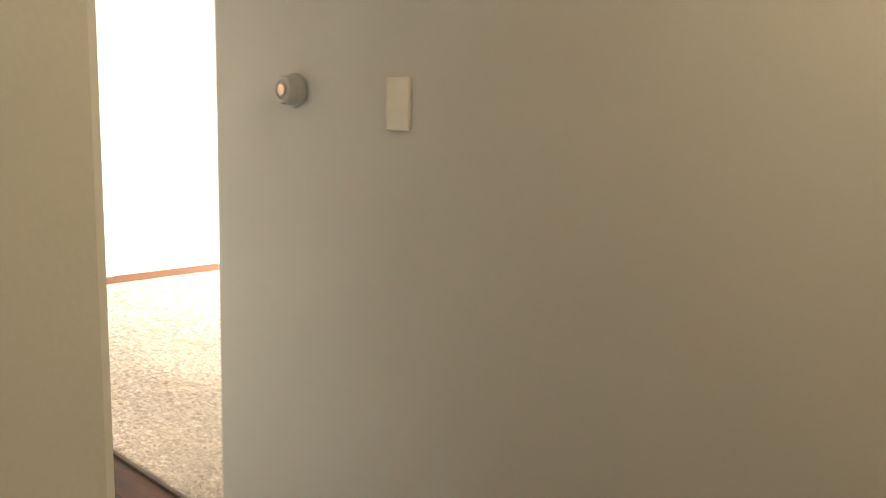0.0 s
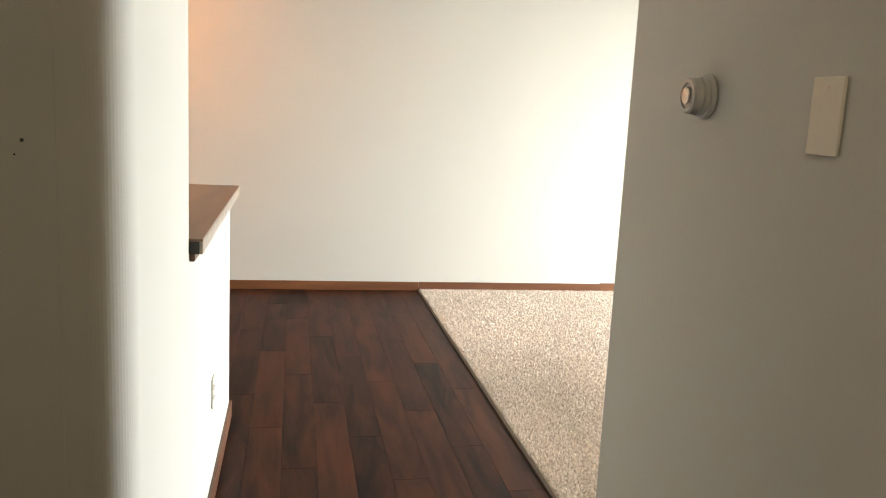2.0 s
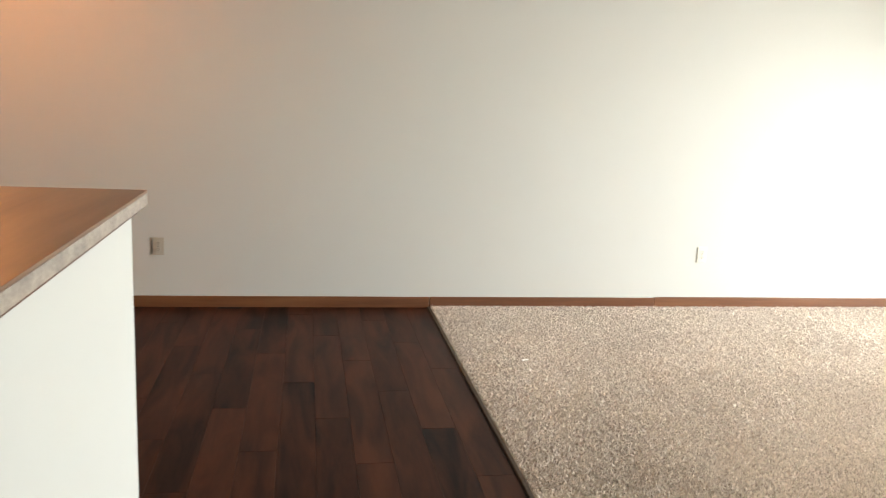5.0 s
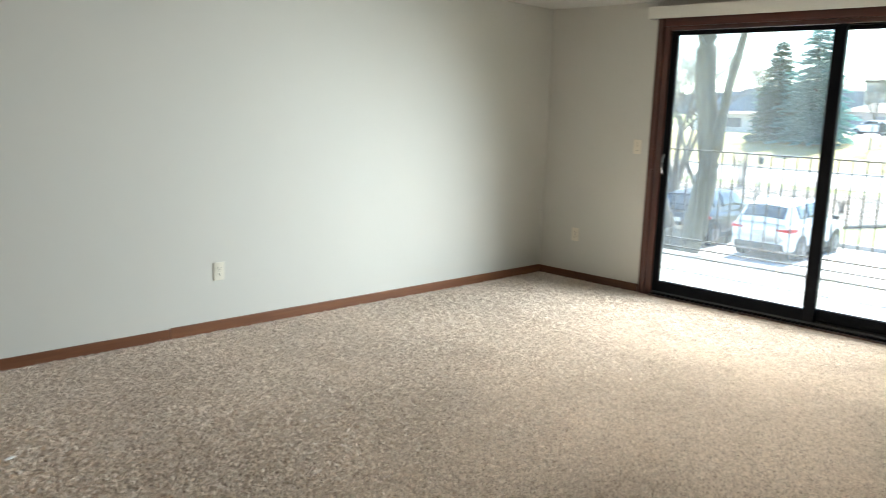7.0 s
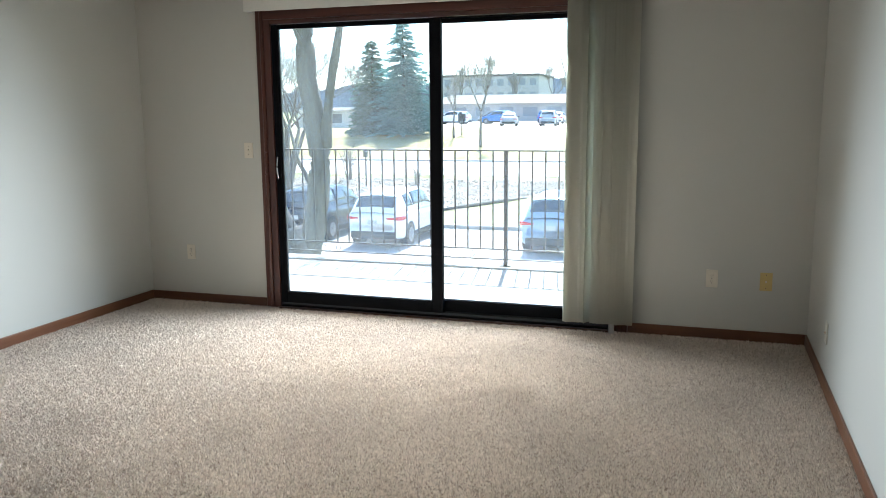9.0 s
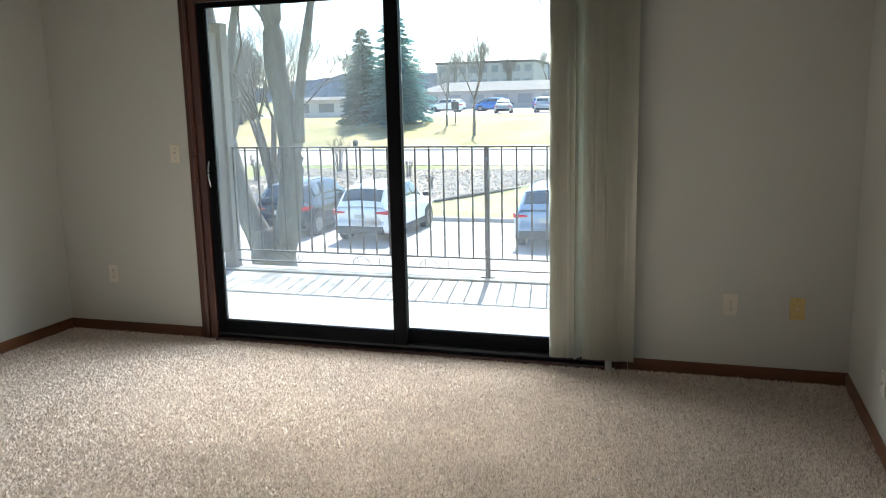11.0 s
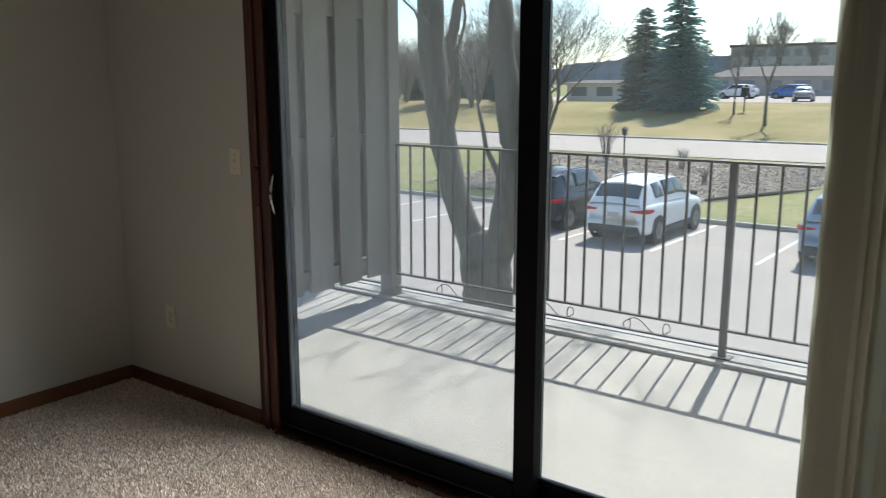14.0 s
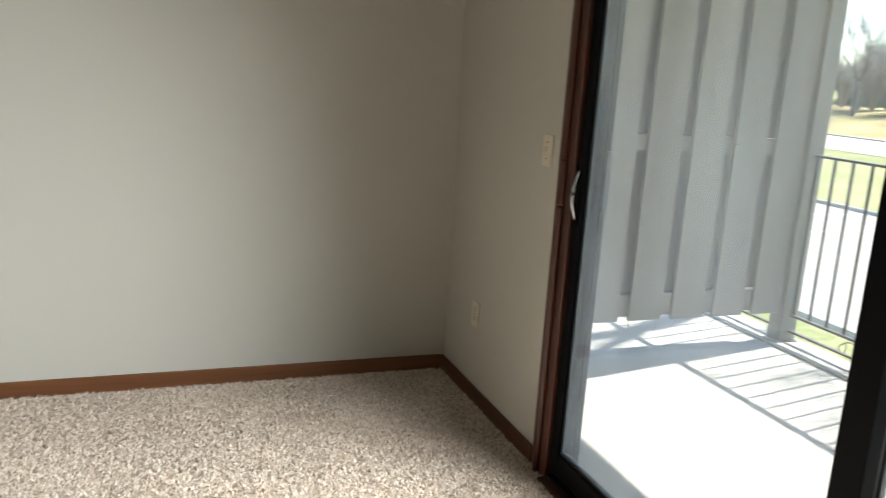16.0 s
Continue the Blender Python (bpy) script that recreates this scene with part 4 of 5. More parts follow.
def conifer(x, y, height, width, seed, mat, label):
    """A spruce: trunk, and whorls of drooping boughs built of many small needle sprays."""
    rnd = random.Random(seed)
    z = ground_z(x)
    root = tagged(empty("spruce_tree", (x, y, z)), label, "tree")
    part("trunk", add_tube(bmesh.new(), [(0, 0, -0.1), (0, 0, height * 0.5), (0, 0, height * 0.98)], [0.22, 0.14, 0.02], 8), BARK, root)
    verts, faces = [], []
    level = 0.25
    while level < height:
        u = level / height
        reach = width * (1 - u) ** 0.62 * rnd.uniform(0.85, 1.1) + 0.08
        n = max(6, int(13 * (1 - u) + 5))
        for k in range(n):
            a = 2 * math.pi * (k + rnd.random()) / n
            ln = reach * rnd.uniform(0.6, 1.12)
            rise = rnd.uniform(-0.20, 0.20)
            m = max(3, int(ln / 0.22))
            for j in range(m):
                s = (j + 0.7) / m
                r = ln * s
                zc = level + rise + 0.12 * r - 0.22 * r * s + rnd.uniform(-0.10, 0.10)
                for side in (-1, 0, 1):
                    b = a + side * rnd.uniform(0.4, 0.9) + rnd.uniform(-0.2, 0.2)
                    l2 = 0.62 * rnd.uniform(0.6, 1.2) * (1.2 - 0.6 * s)
                    px, py = r * math.cos(a), r * math.sin(a)
                    ex, ey, ez = px + l2 * math.cos(b), py + l2 * math.sin(b), zc - 0.10 * l2 + rnd.uniform(-0.16, 0.16)
                    w = 0.085 * rnd.uniform(0.7, 1.3)
                    i = len(verts)
                    verts += [(px - w * math.sin(b), py + w * math.cos(b), zc - 0.03), (px + w * math.sin(b), py - w * math.cos(b), zc - 0.03), (ex, ey, ez), (px, py, zc + 0.09)]
                    faces += [(i, i + 1, i + 2), (i, i + 2, i + 3), (i + 1, i + 3, i + 2)]
        level += 0.24 + 0.08 * rnd.random()
    me = bpy.data.meshes.new("boughs")
    me.from_pydata(verts, [], faces)
    me.materials.append(mat)
    ob = new("boughs", me)
    ob.parent = root
    return root


conifer(60.5, 20.65, 9.2, 3.25, 1, NEEDLE, "tall blue-green spruce on the far lawn")
conifer(61, 23.75, 8.0, 2.3, 2, NEEDLE_D, "slimmer grey-green spruce on the far lawn")
for k in (1, 5, 8):
    conifer(70 + 5 * ((k * 7) % 3) / 2, 40.0 + 3.6 * k, 5.5 + 1.6 * ((k * 5) % 4) / 2, 2.7, 80 + k, NEEDLE_D, "shaggy grey-green evergreen in the row beyond the road")
conifer(82, 52.0, 7.5, 3.2, 4, NEEDLE_D, "dark green spruce among bare trees")
conifer(86, 62.0, 8.5, 3.4, 6, NEEDLE_D, "dark green spruce among bare trees")
conifer(84, 72.0, 8.0, 3.4, 7, NEEDLE_D, "dark green spruce among bare trees")


def shrub(x, y, h, n, seed, label, thick=1.0, mat=TWIG):
    rnd = random.Random(seed)
    z = ground_z(x)
    bm = bmesh.new()
    for k in range(n):
        a = rnd.uniform(0, 2 * math.pi)
        t = rnd.uniform(0.1, 0.55)
        p0 = Vector((0.1 * math.cos(a), 0.1 * math.sin(a), -0.05))
        p1 = Vector((t * h * 0.35 * math.cos(a), t * h * 0.35 * math.sin(a), h * 0.5))
        p2 = Vector((t * h * 0.75 * math.cos(a), t * h * 0.75 * math.sin(a), h * rnd.uniform(0.75, 1.05)))
        add_tube(bm, [p0, p1, p2], [0.014 * thick, 0.010 * thick, 0.004 * thick], 3)
        for j in range(3):
            q = p1.lerp(p2, rnd.random())
            add_tube(bm, [q, q + Vector((rnd.uniform(-1, 1), rnd.uniform(-1, 1), rnd.uniform(0.2, 1))) * 0.25 * h], [0.008 * thick, 0.003 * thick], 3)
    root = tagged(link_mesh("shrub", bm, mat), label, "shrub")
    root.matrix_world = pose(x, y, z)
    return root


shrub(35.5, 14.5, 1.8, 40, 1, "bare reddish twiggy shrub in the mulch bed")
shrub(34.0, 10.0, 0.9, 25, 2, "low dry brown shrub in the mulch bed")
shrub(32.0, 17.5, 1.3, 30, 3, "bare twiggy shrub by the lawn")
shrub(30.0, 7.5, 0.6, 25, 4, "low dry brown shrub in the mulch bed")

for k in range(24):
    shrub(61 + 8 * ((k * 7) % 5) / 4, 36.5 + 1.9 * k, 4.2 + 2.4 * ((k * 5) % 7) / 6, 170, 100 + k, "tall dense grey twiggy thicket beyond the road", 2.4, TWIG_PALE)

rnd = random.Random(77)
verts, faces = [], []
for k in range(5200):
    y = rnd.uniform(2.0, 18.0)
    near = 24.2 if y > 7 else 24.2 + (7 - y) * 2.1
    x = rnd.uniform(near, 36.4)
    a, up = rnd.uniform(0, 2 * math.pi), rnd.random()
    ln = rnd.uniform(0.12, 0.45)
    w = rnd.uniform(0.012, 0.05)
    z = ground_z(x) + 0.02
    hx, hy, hz = ln * math.cos(a) * (1 - 0.5 * up), ln * math.sin(a) * (1 - 0.5 * up), ln * up * 0.4 + 0.03
    i = len(verts)
    verts += [(x - w * math.sin(a), y + w * math.cos(a), z), (x + w * math.sin(a), y - w * math.cos(a), z), (x + hx, y + hy, z + hz), (x, y, z + 0.04)]
    faces += [(i, i + 1, i + 2), (i, i + 2, i + 3), (i + 1, i + 3, i + 2)]
me = bpy.data.meshes.new("dry_stalks")
me.from_pydata(verts, [], faces)
me.materials.append(STALK)
tagged(new("dry_stalks", me), "litter of dry stalks and leaves on the mulch", "stalks", "", "stuff")

gl = tagged(empty("garden_lamp", (33.0, 12.4, ground_z(33.0))), "black post-top garden lamp in the planting bed", "garden lamp")
part("post", add_tube(bmesh.new(), [(0, 0, -0.05), (0, 0, 1.55)], 0.04, 8), TRIM_BLACK, gl)
part("lantern", box((-0.10, -0.10, 1.551), (0.10, 0.10, 1.80), 0.02), SMOKED, gl)
part("cap", add_lathe(bmesh.new(), [(0.17, 1.801), (0.15, 1.84), (0.03, 1.95)], (0, 0, 0), "z", 12), TRIM_BLACK, gl)
sg = tagged(empty("sign_post", (60.0, 15.35, ground_z(60.0))), "small dark sign on a post by the far lawn", "sign")
part("post", add_tube(bmesh.new(), [(0, 0, -0.05), (0, 0, 1.3)], 0.05, 6), TRIM_BLACK, sg)
part("board", box((-0.05, -0.32, 1.15), (0.05, 0.32, 1.75), 0.05), TRIM_BLACK, sg)


# ---------------------------------------------------------------- cars
def loft(sections, closed=True):
    """Skin over cross-sections that have the same number of points."""
    bm = bmesh.new()
    rings = [[bm.verts.new(p) for p in s] for s in sections]
    n = len(rings[0])
    for a, b in zip(rings, rings[1:]):
        for k in range(n):
            bm.faces.new((a[k], a[(k + 1) % n], b[(k + 1) % n], b[k]))
    bm.faces.new(rings[0])
    bm.faces.new(rings[-1])
    bmesh.ops.recalc_face_normals(bm, faces=bm.faces[:])
    return bm


def spline(vals, u):
    """A smooth value between rows of numbers, at the fractional row u."""
    n = len(vals) - 1
    i = min(n - 1, max(0, int(u)))
    f = u - i
    p0, p1, p2, p3 = vals[max(0, i - 1)], vals[i], vals[i + 1], vals[min(n, i + 2)]
    return [b + 0.5 * f * (c - a + f * (2 * a - 5 * b + 4 * c - d + f * (3 * (b - c) + d - a))) for a, b, c, d in zip(p0, p1, p2, p3)]


def car(x, y, rz, paint, label, suv=True, near=True, length=4.5, width=1.84, group=""):
    """A parked car. Its front points along +x before it is turned."""
    root = tagged(empty("car", (x, y, ground_z(x) + 0.014), rz), label, "car", group)
    L, W = length / 2, width / 2
    top = 1.66 if suv else 1.46
    belt = 1.07 if suv else 0.93
    nu, nv = (6, 4) if near else (2, 2)

    # the lower body: rows of (x, half width, sill, waist, deck) from tail to nose
    low = [(-L, W * 0.74, 0.46, 0.66, 0.90), (-L + 0.05, W * 0.88, 0.36, 0.68, 1.00), (-L + 0.22, W * 0.965, 0.29, 0.70, belt - 0.01), (-L + 0.7, W, 0.25, 0.70, belt + 0.01), (-0.5, W * 0.985, 0.24, 0.68, belt - 0.01), (0.5, W * 0.985, 0.24, 0.67, belt - 0.05), (L * 0.55, W, 0.25, 0.67, belt - 0.09), (L - 0.45, W * 0.955, 0.27, 0.65, belt - 0.16), (L - 0.14, W * 0.84, 0.31, 0.62, belt - 0.26), (L, W * 0.66, 0.42, 0.58, belt - 0.40)]
    rings = []
    for q in range((len(low) - 1) * nu + 1):
        px, w, zl, zs, zt = spline(low, q / nu)
        half = [(w * 0.88, zl), (w * 0.97, zl + 0.07), (w * 0.985, zl + 0.22), (w * 0.975, zs - 0.05), (w, zs + 0.06), (w * 0.975, zt - 0.10), (w * 0.93, zt - 0.02), (w * 0.80, zt + 0.012), (w * 0.3, zt + 0.035)]
        rings.append([(px, -a, b) for a, b in half] + [(px, a, b) for a, b in half[::-1]])
    part("body", loft(rings), paint, root, "", True)

    # the cabin: rows of (x, half width at the belt, half width at the roof, belt, roof)
    back = -L + 0.06 if suv else -L + 0.5
    drop = 0.09 if suv else 0.15
    cab = [(back, W * 0.84, W * 0.74, belt - 0.06, belt + 0.02), (back + 0.20, W * 0.885, W * 0.73, belt - 0.05, belt + 0.26), (back + 0.46, W * 0.91, W * 0.70, belt - 0.04, top - drop - 0.02), (back + 0.95, W * 0.925, W * 0.70, belt - 0.04, top - 0.035), (-0.30, W * 0.93, W * 0.71, belt - 0.04, top), (0.32, W * 0.93, W * 0.71, belt - 0.05, top - 0.03), (0.80, W * 0.92, W * 0.73, belt - 0.07, belt + 0.32), (1.20, W * 0.89, W * 0.76, belt - 0.10, belt + 0.08), (1.48, W * 0.84, W * 0.78, belt - 0.16, belt - 0.06)]

    def skin(u, v, out):
        """A point of the cabin: u counts its rows, v runs from the left belt (0) over the roof (4) to the right belt (8)."""
        px, wb, wt, zb, zt = spline(cab, u)
        half = [(wb, zb), (wb * 0.62 + wt * 0.38, zb + (zt - zb) * 0.42), (wt * 1.03, zt - 0.07 * min(1, (zt - zb) / 0.4)), (wt * 0.80, zt), (0.0, zt + 0.028)]
        a, b = spline(half, v if v <= 4 else 8 - v)
        s = 1 if v <= 4 else -1
        k = min(1.0, abs(a) / (W * 0.75))
        lean = -1 if u < 2.2 else (1 if u > 5.2 else 0)
        return (px + out * 0.7 * lean * (1 - k * 0.6), s * (a + out * k), b + out * (1.05 - 0.7 * k))

    def patch(name, u0, u1, v0, v1, mat, out, lab="", skew=0.0):
        """A shell over part of the cabin, with turned-in edges. skew shifts its ends from the lower to the upper edge."""
        mu, mv = max(2, int((u1 - u0) * nu) + 1), max(2, int(abs(v1 - v0) * nv) + 1)
        bm = bmesh.new()

        def sheet_at(o):
            g = []
            for i in range(mu + 1):
                row = []
                for j in range(mv + 1):
                    f = j / mv
                    row.append(bm.verts.new(skin(u0 + (u1 - u0) * i / mu + skew * f, v0 + (v1 - v0) * f, o)))
                g.append(row)
            return g
        hi, lo = sheet_at(out), sheet_at(out - 0.02)
        for i in range(mu):
            for j in range(mv):
                bm.faces.new((hi[i][j], hi[i + 1][j], hi[i + 1][j + 1], hi[i][j + 1]))
        rim_h = [hi[i][0] for i in range(mu + 1)] + [hi[mu][j] for j in range(1, mv + 1)] + [hi[i][mv] for i in range(mu - 1, -1, -1)] + [hi[0][j] for j in range(mv - 1, 0, -1)]
        rim_l = [lo[i][0] for i in range(mu + 1)] + [lo[mu][j] for j in range(1, mv + 1)] + [lo[i][mv] for i in range(mu - 1, -1, -1)] + [lo[0][j] for j in range(mv - 1, 0, -1)]
        for k in range(len(rim_h)):
            q = (k + 1) % len(rim_h)
            bm.faces.new((rim_h[k], rim_l[k], rim_l[q], rim_h[q]))
        bmesh.ops.delete(bm, geom=[v for v in bm.verts if not v.link_faces], context="VERTS")
        bmesh.ops.recalc_face_normals(bm, faces=bm.faces[:])
        return part(name, bm, mat, root, lab, True)

    patch("cabin", 0.0, 8.0, 0.0, 8.0, paint, 0.0)
    patch("rear_window", 0.62, 1.86, 2.75, 5.25, SMOKED, 0.014, "dark tinted glass")
    patch("windscreen", 5.35, 7.3, 2.75, 5.25, SMOKED, 0.014, "dark tinted glass")
    for a, b in ((0.72, 2.2), (7.28, 5.8)):
        patch("side_window", 2.75, 3.38, a, b, SMOKED, 0.014, "", -0.1)
        patch("side_window", 3.45, 4.45, a, b, SMOKED, 0.014)
        patch("side_window", 4.55, 6.30, a, b, SMOKED, 0.014, "", -0.62)
    patch("roof_spoiler", 1.85, 2.25, 2.6, 5.4, paint, 0.035)
    if near:
        for s in (-1, 1):
            part("roof_rail", add_tube(bmesh.new(), [(-1.25, s * W * 0.60, top - 0.02), (-1.1, s * W * 0.62, top + 0.035), (0.1, s * W * 0.62, top + 0.045), (0.3, s * W * 0.60, top - 0.01)], 0.016, 6), paint if paint is CAR_WHITE else TRIM_BLACK, root)
    # lamps, bumpers, plate, mirrors
    for s in (-1, 1):
        bm = bmesh.new()
        pts = [(-L + 0.005, 0.50, 0.02), (-L - 0.004, 0.70, 0.035), (-L + 0.06, 0.90, 0.055), (-L + 0.20, 0.985, 0.06), (-L + 0.42, 1.005, 0.03)]
        rows = [[bm.verts.new((px + dx, s * W * py, belt - 0.15 + dz * h)) for dx, dz in ((-0.02, -1), (-0.035, 0), (-0.02, 1), (0.07, 1), (0.07, -1))] for px, py, h in pts]
        for a, b in zip(rows, rows[1:]):
            for k in range(5):
                bm.faces.new((a[k], a[(k + 1) % 5], b[(k + 1) % 5], b[k]))
        bm.faces.new(rows[0])
        bm.faces.new(rows[-1])
        for v in bm.verts:
            v.co.y += s * 0.012
        bmesh.ops.recalc_face_normals(bm, faces=bm.faces[:])
        part("tail_lamp", bm, TAIL, root, "red tail lamp")
        part("headlamp", box((L - 0.46, min(s * W * 0.66, s * W * 0.93), 0.66), (L - 0.12, max(s * W * 0.66, s * W * 0.93), 0.77), 0.03), CHROME, root)
        part("mirror", box((0.86, min(s * W * 0.95, s * (W + 0.16)), belt + 0.0), (0.98, max(s * W * 0.95, s * (W + 0.16)), belt + 0.13), 0.035), TRIM_BLACK, root)
        part("sill_cladding", box((-L + 1.2, min(s * W * 0.93, s * (W + 0.004)), 0.22), (L - 1.2, max(s * W * 0.93, s * (W + 0.004)), 0.40), 0.03), TRIM_BLACK, root)
        if near:
            part("exhaust", add_lathe(bmesh.new(), [(0.045, -0.02), (0.045, 0.10), (0.03, 0.10)], (-L + 0.02, s * W * 0.55, 0.30), "x", 12), CHROME, root, "chrome exhaust tip")
    part("rear_bumper", box((-L - 0.025, -W * 0.80, 0.28), (-L + 0.26, W * 0.80, 0.53), 0.07), TRIM_BLACK, root, "black lower bumper")
    part("number_plate", box((-L - 0.022, -0.155, 0.74), (-L + 0.02, 0.155, 0.87), 0.005), PLASTIC, root)
    # wheels, with dark arches
    for wx in (-L + 0.88, L - 0.90):
        for s in (-1, 1):
            yc = s * (W - 0.115)
            part("wheel_arch", add_lathe(bmesh.new(), [(0.395, -0.115), (0.395, 0.118)], (wx, yc, 0.37), "y", 24), TRIM_BLACK, root)
            wheel = part("wheel", add_lathe(bmesh.new(), [(0.22, -0.10), (0.32, -0.115), (0.345, -0.09), (0.345, 0.09), (0.32, 0.128), (0.22, 0.126)], (wx, yc, 0.345), "y", 28), RUBBER, root, "black tyre", True)
            o = s * 0.130
            bm = bmesh.new()
            for k in range(5):
                a = 2 * math.pi * k / 5
                add_tube(bm, [(wx, yc + o, 0.345), (wx + 0.20 * math.cos(a), yc + o, 0.345 + 0.20 * math.sin(a))], [0.035, 0.025], 5)
            add_lathe(bm, [(0.225, -0.006), (0.205, 0.006)], (wx, yc + s * 0.125, 0.345), "y", 24)
            part("rim", bm, RIM, wheel, "silver five-spoke rim")
    return root


car(19.55, 5.45, 0, CAR_WHITE, "white compact SUV parked nose to the kerb")
car(20.0, 8.35, 0, CAR_BLACK, "dark blue-black SUV parked nose to the kerb")
car(19.55, 0.0, 0, CAR_BLUE, "pale blue-grey SUV parked nose to the kerb")
car(20.3, 20.9, 0, CAR_SILVER, "silver car parked further along the kerb")
for k, (x, y, rz, pm, lab) in enumerate([
        (95, 27.0, 90, CAR_WHITE, "white pickup-like car in the far car park"), (97, 21.5, 85, CAR_VIVID, "bright blue car in the far car park"),
        (84, 17.0, 10, CAR_SILVER, "silver car in the far car park"), (93, 31.5, 80, CAR_SILVER, "grey car in the far car park"),
        (84, 12.5, 5, CAR_SILVER, "silver car in the far car park"), (98, 14.0, 0, CAR_WHITE, "white car in the far car park"),
        (99, 9.5, 0, CAR_BLUE, "blue-grey car in the far car park"), (97, 4.5, 0, CAR_BLACK, "dark car in the far car park"),
        (98, -1.0, 0, CAR_WHITE, "white car in the far car park"), (106, 17.0, 0, CAR_VIVID, "blue car in the far car park"),
        (104.5, 11.8, 0, CAR_SILVER, "silver car in the far car park"), (105, 7.0, 0, CAR_WHITE, "white car in the far car park"),
        (104, 2.2, 0, CAR_SILVER, "silver car in the far car park"), (105, -3.2, 0, CAR_BLACK, "dark car in the far car park"),
        (98, -6.0, 0, CAR_WHITE, "white car in the far car park"), (103, 23.5, 88, CAR_BLACK, "dark car in the far car park")]):
    car(x, y, rz, pm, lab, k % 3 != 2, False, 4.6, 1.84, "cars in the far car park")


# ---------------------------------------------------------------- far buildings
def building(x, y0, y1, z_base, z_top, depth, wall, roof, floors, bays, label, pitched=False):
    root = tagged(empty("building", (x, (y0 + y1) / 2, z_base)), label, "building")
    w = (y1 - y0) / 2
    h = z_top - z_base
    part("wall", box((0, -w, -1.0), (depth, w, h)), wall, root)
    if pitched:
        bm = bmesh.new()
        q = [bm.verts.new(p) for p in [(-0.6, -w - 0.6, h + 0.002), (-0.6, w + 0.6, h + 0.002), (depth + 0.6, w + 0.6, h + 0.002), (depth + 0.6, -w - 0.6, h + 0.002), (depth / 2, -w + 1, h + depth * 0.075), (depth / 2, w - 1, h + depth * 0.075)]]
        for f in ((0, 1, 5, 4), (2, 3, 4, 5), (0, 4, 3), (1, 2, 5), (3, 2, 1, 0)):
            bm.faces.new([q[i] for i in f])
        bmesh.ops.recalc_face_normals(bm, faces=bm.faces[:])
        part("roof", bm, roof, root)
    else:
        part("roof", box((-0.3, -w - 0.3, h + 0.002), (depth + 0.3, w + 0.3, h + 0.6)), roof, root)
    for f in range(floors):
        for b in range(bays):
            yc = -w + (b + 0.5) * 2 * w / bays
            zc = h * (f + 0.55) / floors
            part("window", box((-0.06, yc - w / bays * 0.6, zc - h / floors * 0.25), (0.02, yc + w / bays * 0.6, zc + h / floors * 0.25)), FAR_PANE, root)
    return root


building(122, -14, 40, 0.2, 3.0, 22, FACADE, ROOF, 1, 14, "long low brown-roofed building beyond the far car park", True)
building(78, 31.0, 40.0, 0.0, 1.9, 5, FACADE_PALE, ROOF, 1, 3, "pale low house with a brown roof among the trees", True)
building(205, 38, 64, 0.8, 11.0, 20, FACADE, ROOF, 3, 9, "brown brick building on the rise")
building(160, -60, 8, 1.0, 5.5, 20, FACADE, ROOF, 1, 14, "long low tan building beyond the far car park")

# wooded rise at the horizon
verts, faces = [], []
rnd = random.Random(9)
N = 240
for k in range(N + 1):
    y = -700 + 1500 * k / N
    zt = 17 + 3.5 * math.sin(y * 0.012 + 1) + 2.0 * math.sin(y * 0.041) + rnd.uniform(-1.0, 1.0)
    verts += [(430, y, -1.0), (440 + rnd.uniform(-6, 6), y, zt)]
    if k < N:
        faces.append((2 * k, 2 * k + 2, 2 * k + 3, 2 * k + 1))
me = bpy.data.meshes.new("backdrop")
me.from_pydata(verts, [], faces)
me.materials.append(FAR_HILL)
tagged(new("backdrop", me), "hazy grey-brown wooded rise on the horizon", "backdrop", "", "structure")

# ---------------------------------------------------------------- plank floor, piece by piece
planks = bpy.data.objects["floor"]
PW, PL = 0.152, 1.22
me_p = bpy.data.meshes.new("plank")
bmp = box((-PW / 2 + 0.0003, -PL / 2 + 0.0003, -0.0075), (PW / 2 - 0.0003, PL / 2 - 0.0003, 0.0), 0.0)
es = [e for e in bmp.edges if all(v.co.z > -0.001 for v in e.verts)]
bmesh.ops.bevel(bmp, geom=es, offset=0.0006, segments=1, affect="EDGES")
bmp.to_mesh(me_p)
bmp.free()
me_p.materials.append(VINYL)
rnd = random.Random(3)
x = -5.180 - PW / 2
col = 0
while x > -7.6:
    y = -0.0005 + PL * ((col * 0.37) % 1.0)
    while y > -7.4:
        hi, lo = min(y, -0.0005), y - PL
        if hi - lo > 0.06:
            o = new("plank", me_p)
            o.parent = planks
            o.scale = (1, (hi - lo) / PL, 1)
            o.location = (x, (hi + lo) / 2, 0)
        y -= PL
    x -= PW
    col += 1
link_mesh("far_planks", box((-9.45, -9.0, -0.0075), (x + PW / 2, 0.0, -0.0002)), VINYL, planks)
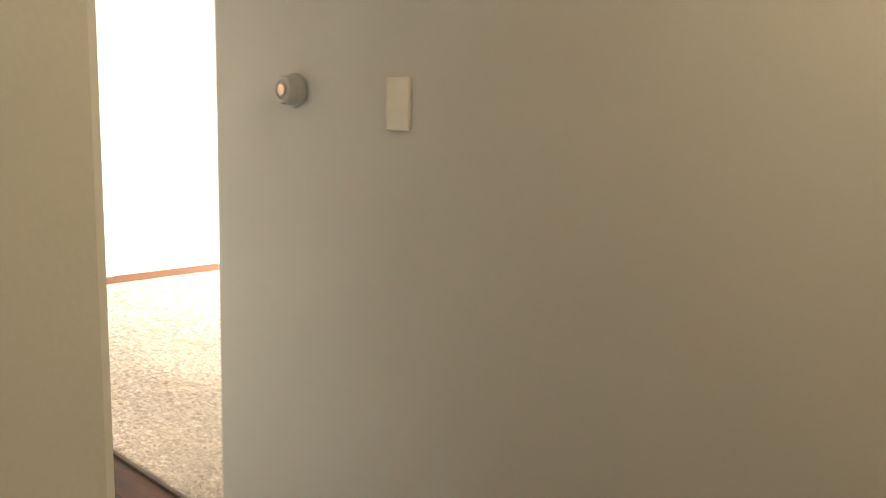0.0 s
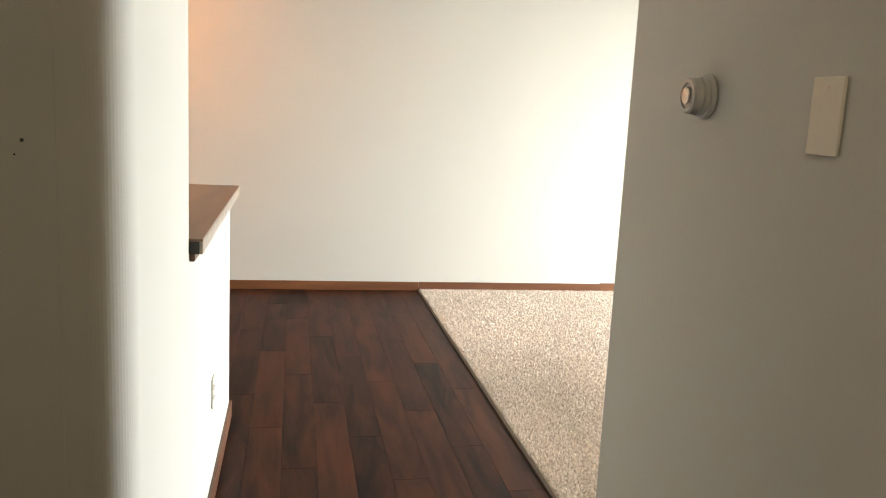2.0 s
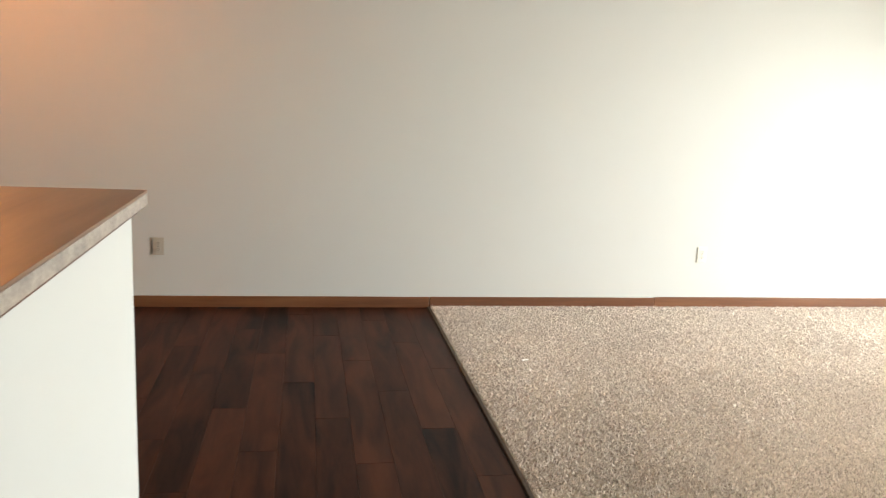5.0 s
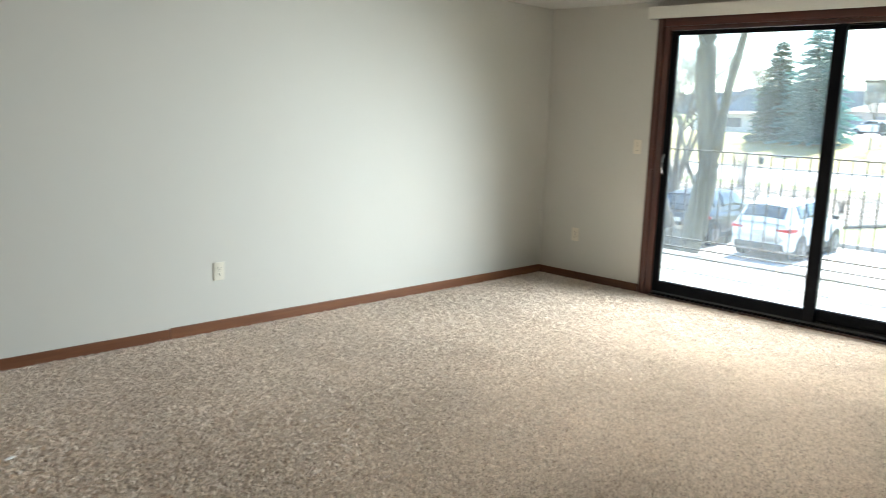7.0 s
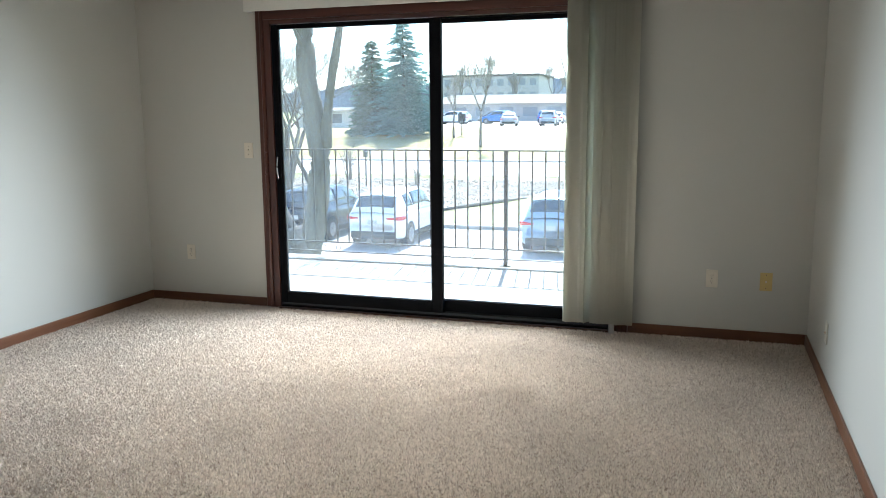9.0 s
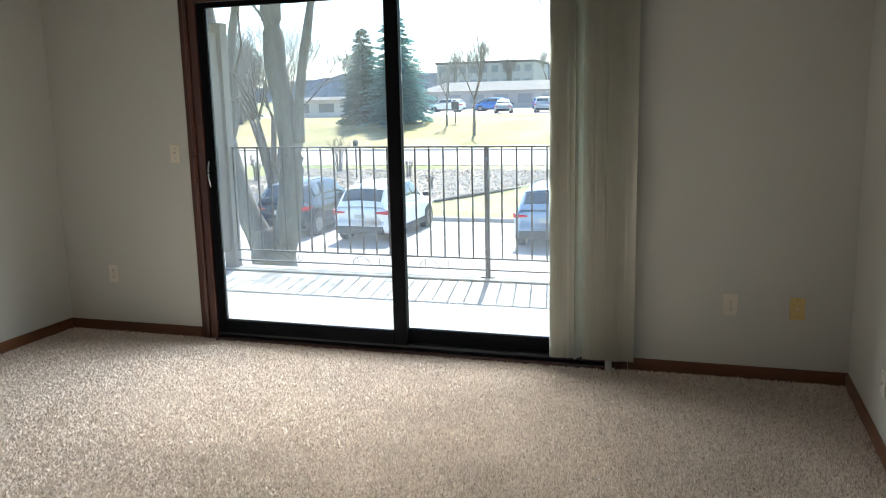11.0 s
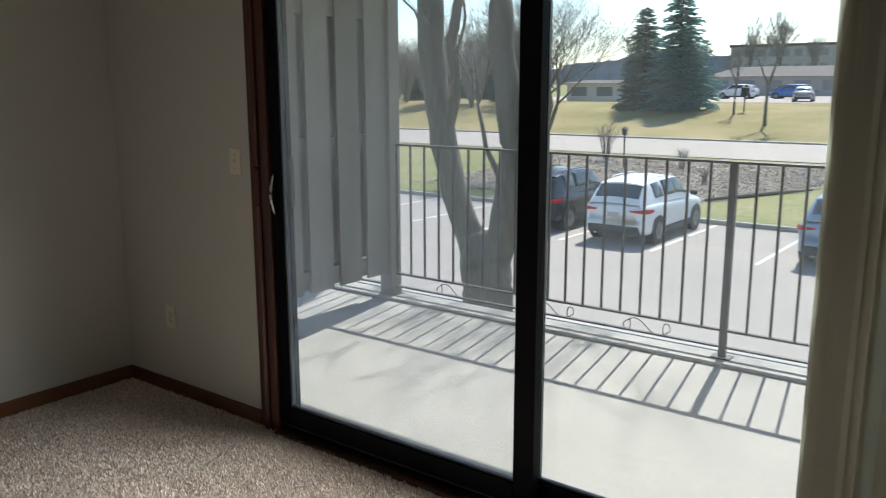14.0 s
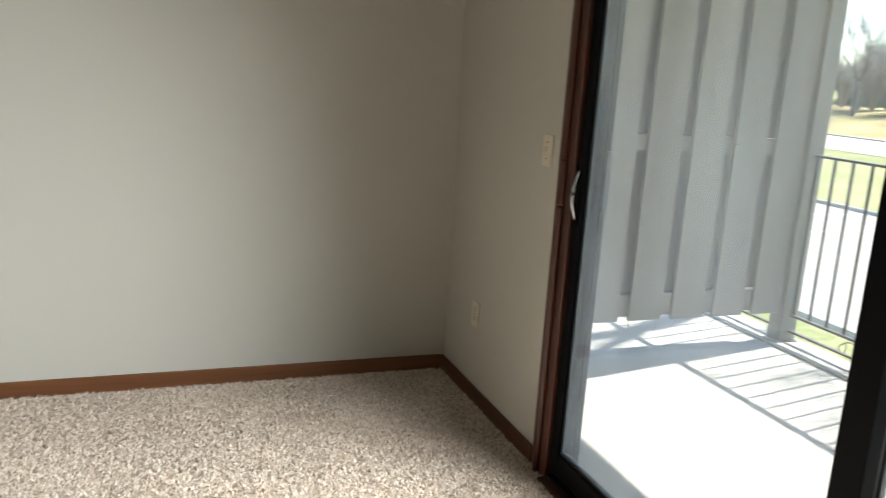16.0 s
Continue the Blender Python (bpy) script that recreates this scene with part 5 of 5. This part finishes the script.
link_mesh("far_planks", box((XT - 0.0, -9.0, -0.0075), (-5.31, -4.9, -0.0002)), VINYL, planks)
link_mesh("far_planks", box((x + PW / 2, -9.0, -0.0075), (XT - 0.001, -8.0, -0.0002)), VINYL, planks)

# ---------------------------------------------------------------- carpet pile
gen = np.random.default_rng(2)


def pile(name, x0, x1, y0, y1, per_m2, height, width):
    n = int((x1 - x0) * (y1 - y0) * per_m2)
    bx, by = gen.uniform(x0, x1, n), gen.uniform(y0, y1, n)
    a = gen.uniform(0, 2 * np.pi, n)
    lean = gen.uniform(0.0, 1.0, n) * height * 0.9
    swirl = np.zeros(n)
    for k in range(14):
        wave, turn, ph = 2 * np.pi / gen.uniform(0.018, 0.07), gen.uniform(0, 2 * np.pi), gen.uniform(0, 2 * np.pi)
        swirl += np.sin(wave * (bx * np.cos(turn) + by * np.sin(turn)) + ph)
    la = 0.9 * swirl + gen.uniform(-0.7, 0.7, n)
    h = height * (0.85 + 0.055 * swirl).clip(0.45, 1.3) * gen.uniform(0.7, 1.1, n)
    w = width * gen.uniform(0.7, 1.3, n) / 2
    co = np.empty((n, 3, 3), np.float32)
    co[:, 0] = np.stack([bx - w * np.cos(a), by - w * np.sin(a), np.full(n, 0.004)], 1)
    co[:, 1] = np.stack([bx + w * np.cos(a), by + w * np.sin(a), np.full(n, 0.004)], 1)
    co[:, 2] = np.stack([bx + lean * np.cos(la), by + lean * np.sin(la), 0.004 + h], 1)
    me = bpy.data.meshes.new(name)
    me.vertices.add(n * 3)
    me.vertices.foreach_set("co", co.reshape(-1))
    me.loops.add(n * 3)
    me.loops.foreach_set("vertex_index", np.arange(n * 3, dtype=np.int32))
    me.polygons.add(n)
    me.polygons.foreach_set("loop_start", np.arange(0, n * 3, 3, dtype=np.int32))
    me.update(calc_edges=True)
    me.materials.append(TUFT)
    return tagged(new(name, me), "beige and brown flecked carpet pile", "carpet", "", "stuff")


pile("carpet_pile", -5.15, -0.005, YR + 0.005, -0.005, 40000, 0.017, 0.0085)
